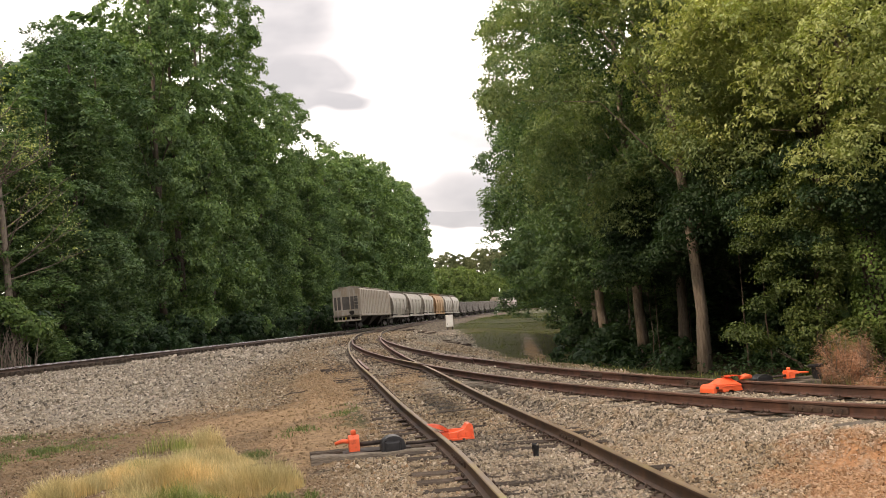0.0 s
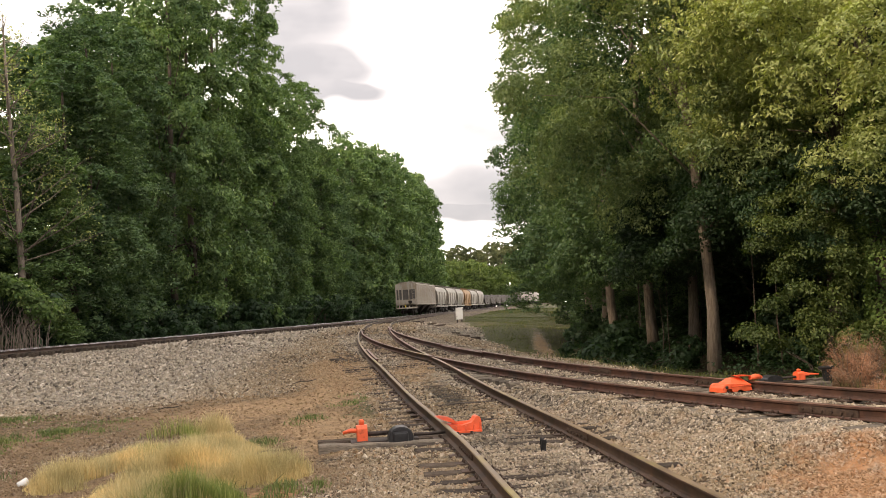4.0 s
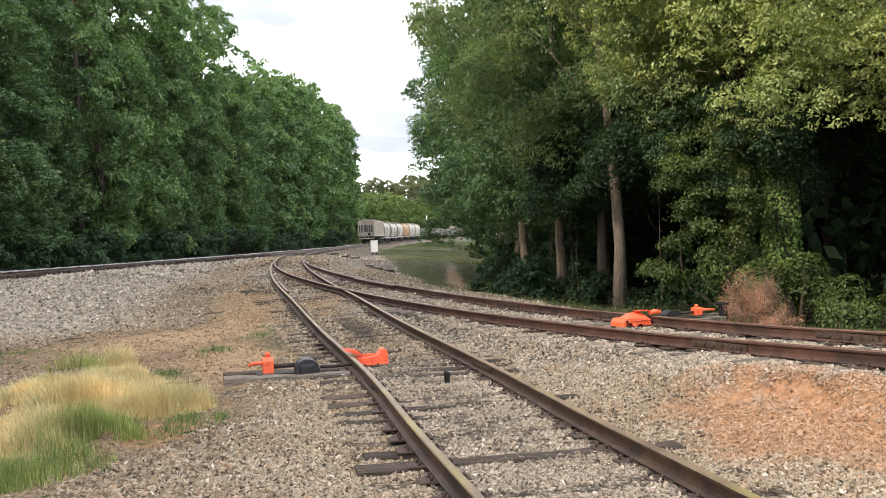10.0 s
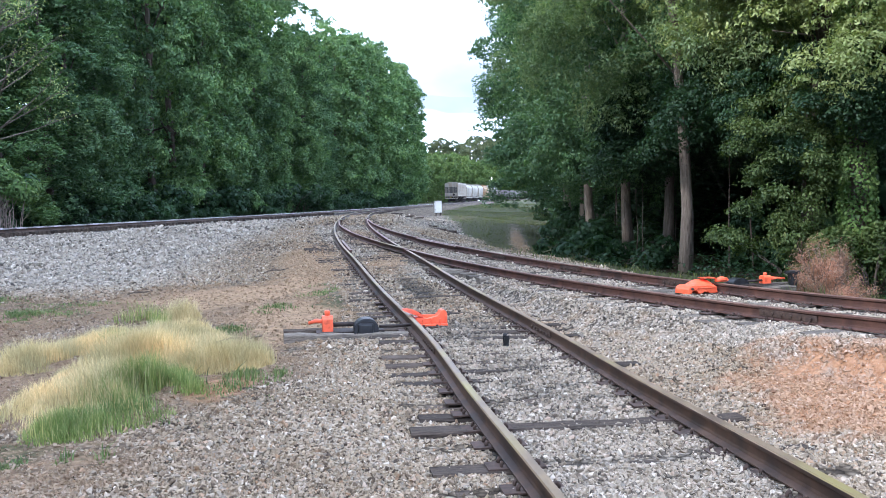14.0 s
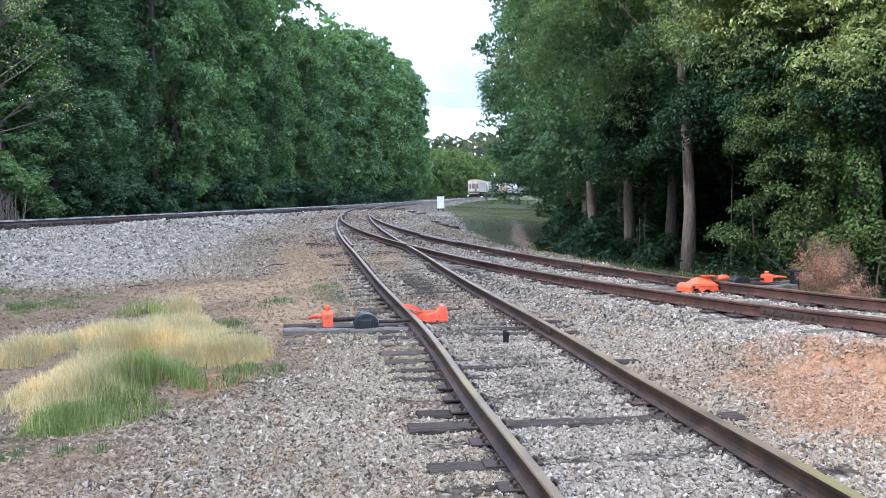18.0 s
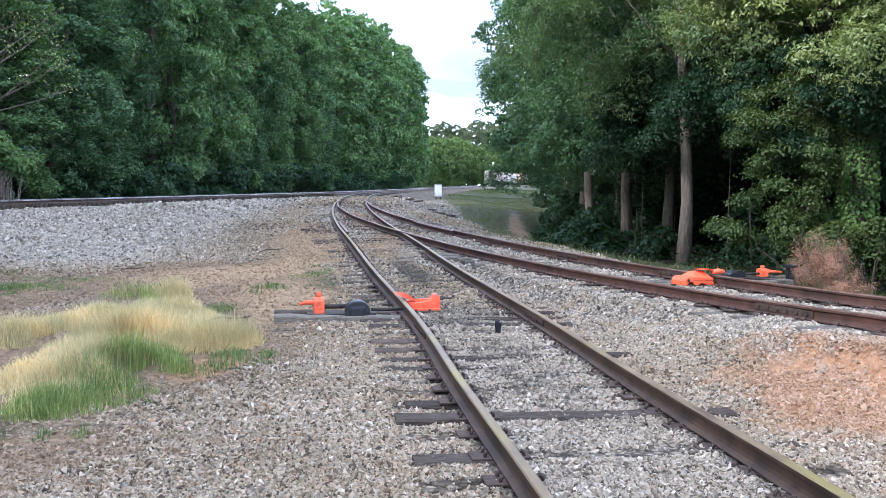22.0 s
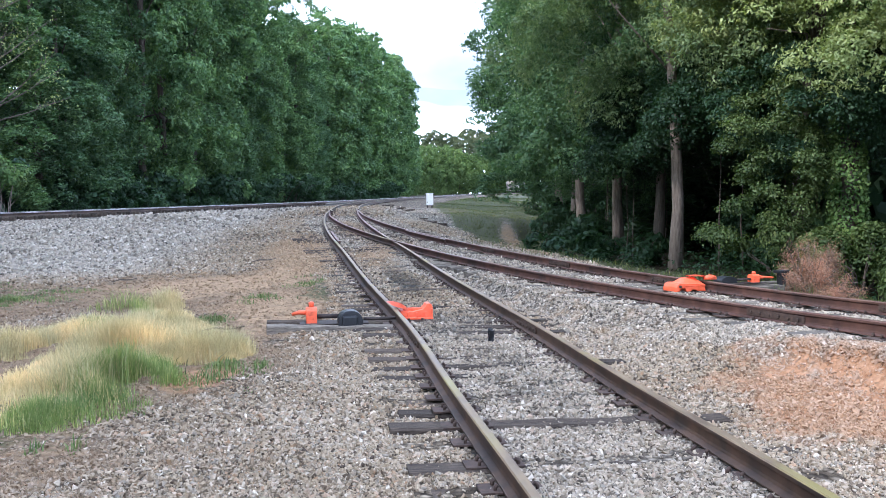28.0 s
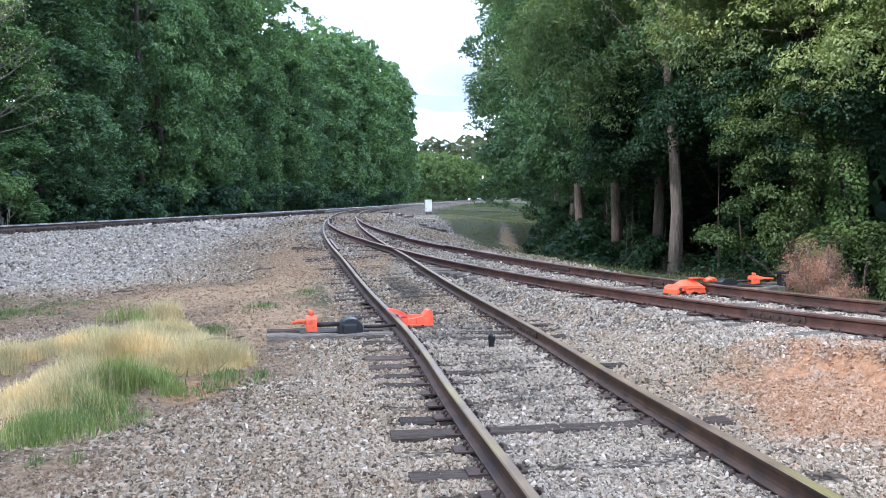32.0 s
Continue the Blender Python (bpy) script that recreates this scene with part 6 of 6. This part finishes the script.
    bl = [((rng.uniform(-2.4, 2.3), rng.normal(0, 0.8), 0), (0.9, 0.9, 0.5)) for _ in range(26)]
    bl = [((c[0], c[1], 1.9 + 2.0 * max(0, 1 - ((c[0] + 0.9) / 3.2) ** 2) * rng.uniform(0.7, 1.05)), r) for c, r in bl]
    bush("vine_mound", "mound of brush overgrown with bright green vine", x, y, bl, 9000, 0.24, M_LEAF_VINE, 20, 0.3)
    bm = bmesh.new()
    for i in range(120):
        px, h = rng.uniform(-2.5, 2.5), rng.uniform(1.0, 2.8)
        add_tube(bm, [(px, -0.7 + rng.normal(0, 0.3), -0.1), (px + rng.normal(0, 0.2), -0.9, h * 0.5), (px + rng.normal(0, 0.5), -0.6, h)], [0.03, 0.022, 0.01], 4, False)
    t = tagged(part("dead_stems", bm, M_BARK_PALE), "tangle of dead grey stems under the vine", "brush", kind="stuff")
    t.matrix_basis = pose(x, y, gz(x, y))
    # thin half-bare tree standing before the wood
    x, y = -24.9, 52.0
    root = thing("bare_tree", "thin half-bare tree with sparse young leaves", "tree", pose(x, y, gz(x, y)))
    bm = bmesh.new()
    add_tube(bm, [(0, 0, -0.4), (-0.15, 0, 4), (-0.35, 0, 9), (-0.7, 0, 14), (-0.9, 0, 19.5)], [0.24, 0.19, 0.16, 0.10, 0.02], 9)
    ends = []
    for i in range(46):
        z = rng.uniform(5, 18.5)
        a = rng.uniform(0, 2 * math.pi)
        l = (20.5 - z) * 0.26 + 0.6
        b0 = Vector((-0.05 * z, 0, z))
        t1 = b0 + Vector((math.cos(a) * l, math.sin(a) * l, l * rng.uniform(0.3, 0.9)))
        add_tube(bm, [b0, b0.lerp(t1, 0.5) + Vector((0, 0, -0.12)), t1], [0.05, 0.03, 0.008], 5, False)
        for j in range(5):
            q = b0.lerp(t1, rng.uniform(0.35, 0.95))
            t2 = q + Vector(rng.normal(0, 0.45, 3)) + Vector((0, 0, 0.3))
            add_tube(bm, [q, t2], [0.016, 0.004], 4, False)
            ends.append(t2)
    part("trunk", bm, M_BARK_PALE, root)
    e = np.array([tuple(v) for v in ends])
    pick = rng.integers(0, len(e), 2600)
    v, f = leaf_quads(e[pick] + rng.normal(0, 0.28, (2600, 3)), rng.normal(0, 1, (2600, 3)), 0.16, rng)
    part("sparse_leaves", mesh_from("sparse_leaves", v, f, M_LEAF_PALE), None, root)


build_bushes()


def blades(n, xy, height, width, rng, lean=0.35):
    """Grass blades, two quads each, bent over."""
    x, y = xy[:, 0], xy[:, 1]
    z = ground_z(x, y) - 0.01
    h = height * rng.uniform(0.5, 1.15, n) * (0.35 + 0.95 * hash_noise(x, y, 0.55, 12)) * (xy[:, 2] if xy.shape[1] > 2 else 1.0)
    a = rng.uniform(0, 2 * math.pi, n)
    d = np.stack([np.cos(a), np.sin(a), np.zeros(n)], 1)
    side = np.stack([-np.sin(a), np.cos(a), np.zeros(n)], 1) * (width * rng.uniform(0.6, 1.3, n))[:, None]
    b = rng.uniform(0.1, 1.0, n)[:, None] * lean
    p0 = np.stack([x, y, z], 1)
    up = np.array([0, 0, 1.0])
    p1 = p0 + up * (h * 0.55)[:, None] + d * (h * 0.25)[:, None] * b
    p2 = p0 + up * (h * 0.95)[:, None] + d * h[:, None] * b
    v = np.stack([p0 - side, p0 + side, p1 + side * 0.7, p1 - side * 0.7, p2 + side * 0.15, p2 - side * 0.15], 1).reshape(-1, 3)
    i = np.arange(n)[:, None] * 6
    f = np.concatenate([i + np.array([[0, 1, 2, 3]]), i + np.array([[3, 2, 4, 5]])], 0)
    return v, f


def scatter(n, patches, rng):
    """Points in ellipses (x, y, rx, ry, weight), clumped by noise."""
    w = np.array([p[4] * p[2] * p[3] for p in patches])
    pick = rng.choice(len(patches), n * 3, p=w / w.sum())
    P = np.array(patches)[pick]
    r, a = rng.uniform(0, 1, n * 3) ** 0.62 * 1.08, rng.uniform(0, 2 * math.pi, n * 3)
    x, y = P[:, 0] + P[:, 2] * r * np.cos(a), P[:, 1] + P[:, 3] * r * np.sin(a)
    keep = hash_noise(x, y, 0.28, 8) * 0.6 + hash_noise(x, y, 0.9, 9) * 0.6 > rng.uniform(0.42, 0.9, n * 3)
    return np.stack([x, y, 1.1 - 0.75 * r ** 3], 1)[keep][:n]


def build_grass():
    rng = np.random.default_rng(5)
    dry = [(-3.6, 10.94, 0.86, 1.76, 1.2), (-2.6, 10.46, 0.51, 0.77, 1.1), (-4.7, 11.63, 0.71, 1.07, 1.0), (-4.89, 10.58, 0.42, 0.6, 0.9), (-3.85, 12.66, 0.43, 0.78, 0.9), (-3.27, 8.3, 0.58, 1.09, 0.55),
           (-3.89, 8.28, 0.2, 0.9, 0.7), (-4.26, 14.34, 0.3, 0.4, 0.8)]
    xy = scatter(46000, dry, rng)
    v, f = blades(len(xy), xy, 0.34, 0.0030, rng, 0.75)
    tagged(new("dry_grass", mesh_from("dry_grass", v, f, M_STRAW)), "clump of straw-yellow dry grass", "grass", kind="stuff")
    green = [(-2.96, 8.33, 0.53, 1.26, 1.2), (-3.01, 8.96, 0.34, 0.8, 1.2), (-3.25, 7.41, 0.27, 0.45, 1.0), (-4.39, 11.87, 0.3, 0.42, 0.9), (-4.22, 13.36, 0.2, 0.4, 1.0), (-4.92, 14.44, 0.55, 0.34, 0.2)]
    xy = scatter(10000, green, rng)
    v, f = blades(len(xy), xy, 0.31, 0.0034, rng, 0.7)
    tagged(new("green_grass", mesh_from("green_grass", v, f, M_GRASS)), "fresh green grass among dry stalks", "grass", kind="stuff")
    weeds = [(-2.23, 9.18, 0.25, 0.76, 0.9), (-1.76, 8.29, 0.1, 0.18, 0.7), (-3.17, 12.96, 0.32, 0.53, 0.9), (-7.59, 14.33, 0.68, 2.2, 1.0), (-6.97, 15.38, 1.0, 0.9, 0.6), (-3.29, 7.06, 0.14, 0.2, 1.0),
             (-3.27, 6.23, 0.15, 0.2, 1.0), (-3.15, 6.36, 0.08, 0.2, 1.0), (-2.8, 6.37, 0.07, 0.13, 1.0), (-2.56, 6.47, 0.06, 0.15, 1.0), (-2.62, 17.6, 0.42, 0.9, 0.8), (-2.96, 15.2, 0.37, 0.63, 0.5), (-7.1, 16.8, 1.0, 0.85, 0.5),
             (-6.0, 11.1, 0.23, 0.54, 0.5), (-2.64, 7.55, 0.3, 0.2, 0.6), (-2.35, 8.56, 0.2, 0.24, 0.5), (-1.87, 9.35, 0.14, 0.46, 0.5), (-1.2, 6.05, 0.1, 0.1, 0.8), (-9.5, 17.6, 2.2, 1.2, 0.4)]
    xy = scatter(8500, weeds, rng)
    v, f = blades(len(xy), xy, 0.10, 0.006, rng, 1.2)
    tagged(new("weeds", mesh_from("weeds", v, f, M_WEED)), "low green weeds on bare soil", "weeds", kind="stuff")
    # bank grass beyond the branch track and beside the siding
    n = 130000
    y = rng.uniform(9, 190, n)
    x = rng.uniform(-3, 10, n) + np.maximum(0, y - 110) * 0.1
    zz = zones(x, y)
    keep = zz["grass"] > rng.uniform(0.25, 1.0, n)
    xy = np.stack([x, y], 1)[keep][:52000]
    v, f = blades(len(xy), xy, 0.13, 0.011, rng, 1.4)
    tagged(new("bank_grass", mesh_from("bank_grass", v, f, M_BANK)), "rough green grass on the bank", "grass", kind="stuff")
    # stalks along the branch track's far shoulder
    y = rng.uniform(10, 27, 700)
    x = branch_x(y) + rng.normal(1.9, 0.25, 700)
    keep = hash_noise(x, y, 0.8, 2) > 0.5
    xy = np.stack([x, y], 1)[keep]
    v, f = blades(len(xy), xy, 0.22, 0.005, rng, 0.9)
    tagged(new("shoulder_weeds", mesh_from("shoulder_weeds", v, f, M_BANK)), "green and dry stalks along the track shoulder", "weeds", kind="stuff")


build_grass()


def build_forest_floor():
    """Low plants, ferns and seedlings under the oaks, their leaf colour darkened for shade."""
    rng = np.random.default_rng(31)
    n = 34000
    y = rng.uniform(15, 105, n)
    x = branch_x(np.minimum(y, 50)) + rng.uniform(3.6, 13, n)
    x = np.maximum(x, shade_line(y) - 0.4 + 1.2 * rng.uniform(0, 1, n))
    clump = hash_noise(x, y, 1.3, 14)
    keep = clump > rng.uniform(0.15, 0.75, n)
    x, y, clump = x[keep], y[keep], clump[keep]
    z = ground_z(x, y) + rng.uniform(0.02, 0.62, len(x)) * clump
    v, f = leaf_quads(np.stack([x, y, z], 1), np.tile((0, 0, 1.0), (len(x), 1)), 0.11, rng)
    tagged(new("forest_floor_plants", mesh_from("forest_floor_plants", v, f, M_LEAF_SHADED)), "low plants on the forest floor, leaf colour darkened for shade", "undergrowth", kind="stuff")


build_forest_floor()


# ---------- loose ballast ----------
def stone_kinds(k=22, seed=3):
    rng = np.random.default_rng(seed)
    kinds = []
    for _ in range(k):
        bm = bmesh.new()
        # a broken shard: jittered corners of a prism
        pts = np.array([(0.95, 0, -0.75), (-0.6, 0.85, -0.75), (-0.6, -0.85, -0.75), (0.9, 0.3, 0.75), (-0.75, 0.7, 0.75), (-0.35, -0.9, 0.75)], float)
        pts += rng.uniform(-0.33, 0.33, (6, 3))
        pts *= np.array([1.1, rng.uniform(0.6, 1.0), rng.uniform(0.3, 0.6)])
        vs = [bm.verts.new(p) for p in pts]
        r = bmesh.ops.convex_hull(bm, input=vs)
        bmesh.ops.delete(bm, geom=[g for g in r["geom_interior"] if isinstance(g, bmesh.types.BMVert)], context="VERTS")
        bmesh.ops.triangulate(bm, faces=bm.faces)
        bm.verts.index_update()
        kinds.append((np.array([v.co for v in bm.verts]), np.array([[v.index for v in f.verts] for f in bm.faces])))
        bm.free()
    return kinds


def on_tie(x, y, fx, g, lines):
    slope = fx(y + 0.5) - fx(y - 0.5)
    yc = y + g * slope / np.sqrt(1 + slope**2)
    ls = np.sort(np.array(lines))
    i = np.clip(np.searchsorted(ls, yc), 1, len(ls) - 1)
    return np.minimum(np.abs(yc - ls[i - 1]), np.abs(yc - ls[i])) < 0.12


def build_ballast():
    rng = np.random.default_rng(17)
    kinds = stone_kinds()
    for name, y0, y1, per, size in (("ballast_stones", 3.4, 7.0, 5400, 0.0112), ("ballast_stones", 7.0, 11.0, 3400, 0.0125), ("ballast_stones", 11.0, 17.0, 1350, 0.0152),
                                    ("ballast_stones", 17.0, 26.0, 560, 0.0200), ("ballast_stones", 26.0, 44.0, 220, 0.0255), ("ballast_stones", 44.0, 72.0, 26, 0.045)):
        wide = 0.54 * y1 + 1.2
        n = int((y1 - y0) * 2 * wide * per)
        y = rng.uniform(y0, y1, n)
        x = rng.uniform(-wide, wide, n)
        inside = (np.abs(x) < 0.54 * y + 1.2) & ((y < 44) | (x > -0.36 * y) & (x < 3))
        x, y = x[inside], y[inside]
        z = zones(x, y)
        bare = np.clip(z["soil"] * 0.8 + z["grass"] * 1.4 + z["tan"] * 0.45 + z["litter"] * 2 + z["clay"] * 0.45, 0, 1)
        keep = rng.uniform(0, 1, len(x)) > np.where(z["grass"] + z["litter"] > 0.6, 1.0, bare * 0.9)
        gs, ds = track_gap(spur_x, x, y, -30, 700)
        gb, db = track_gap(branch_x, x, y, -30, 50)
        for g, d, fx, lines in ((gs, ds, spur_x, TIE_LINES["spur"]), (gb, db, branch_x, TIE_LINES["branch"])):
            tie = on_tie(x, y, fx, g, lines) & (d < 1.32)
            cover = np.where(d < 0.64, 0.42 if fx is spur_x else 0.3, np.where((g > 0) & (fx is spur_x), 0.7, 0.06))
            cover = cover * np.clip(2.4 * hash_noise(x, y, 0.4, 6) - 0.25, 0.02, 1.6)
            keep &= ~tie | (rng.uniform(0, 1, len(x)) < cover)
            keep &= np.abs(d - GAUGE) > 0.085
        gm, dm = track_gap(main_x, x, y, -60, 700)
        keep &= dm > 2.0
        x, y = x[keep], y[keep]
        n = len(x)
        s = size * np.clip(rng.lognormal(0, 0.42, n), 0.5, 2.4)
        s = s * (1 + 0.55 * (y > 17) * zones(x, y)["fresh"] * (x < -5))
        zc = ground_z(x, y) + s * rng.uniform(-0.25, 0.4, n) + 0.002
        quat = rng.normal(0, 1, (n, 4))
        quat /= np.linalg.norm(quat, axis=1, keepdims=True)
        a, b, c, d = quat.T
        R = np.stack([1 - 2 * (c * c + d * d), 2 * (b * c - a * d), 2 * (b * d + a * c), 2 * (b * c + a * d), 1 - 2 * (b * b + d * d), 2 * (c * d - a * b),
                      2 * (b * d - a * c), 2 * (c * d + a * b), 1 - 2 * (b * b + c * c)], 1).reshape(n, 3, 3)
        pick = rng.integers(0, len(kinds), n)
        V, F, off = [], [], 0
        for k, (kv, kf) in enumerate(kinds):
            ids = np.nonzero(pick == k)[0]
            if not len(ids):
                continue
            v = np.einsum("nij,vj->nvi", R[ids], kv) * s[ids, None, None]
            v += np.stack([x[ids], y[ids], zc[ids]], 1)[:, None, :]
            V.append(v.reshape(-1, 3))
            F.append((kf[None] + (np.arange(len(ids)) * len(kv))[:, None, None] + off).reshape(-1, 3))
            off += len(ids) * len(kv)
        V, F = np.concatenate(V), np.concatenate(F)
        me = mesh_from(name, V, F, M_STONE)
        me.polygons.foreach_set("use_smooth", np.zeros(len(F), bool))
        paint_zones(me, V[:, 0], V[:, 1])
        tagged(new(name, me), "loose crushed grey and tan ballast stones", "gravel", kind="stuff")


build_ballast()

motions()
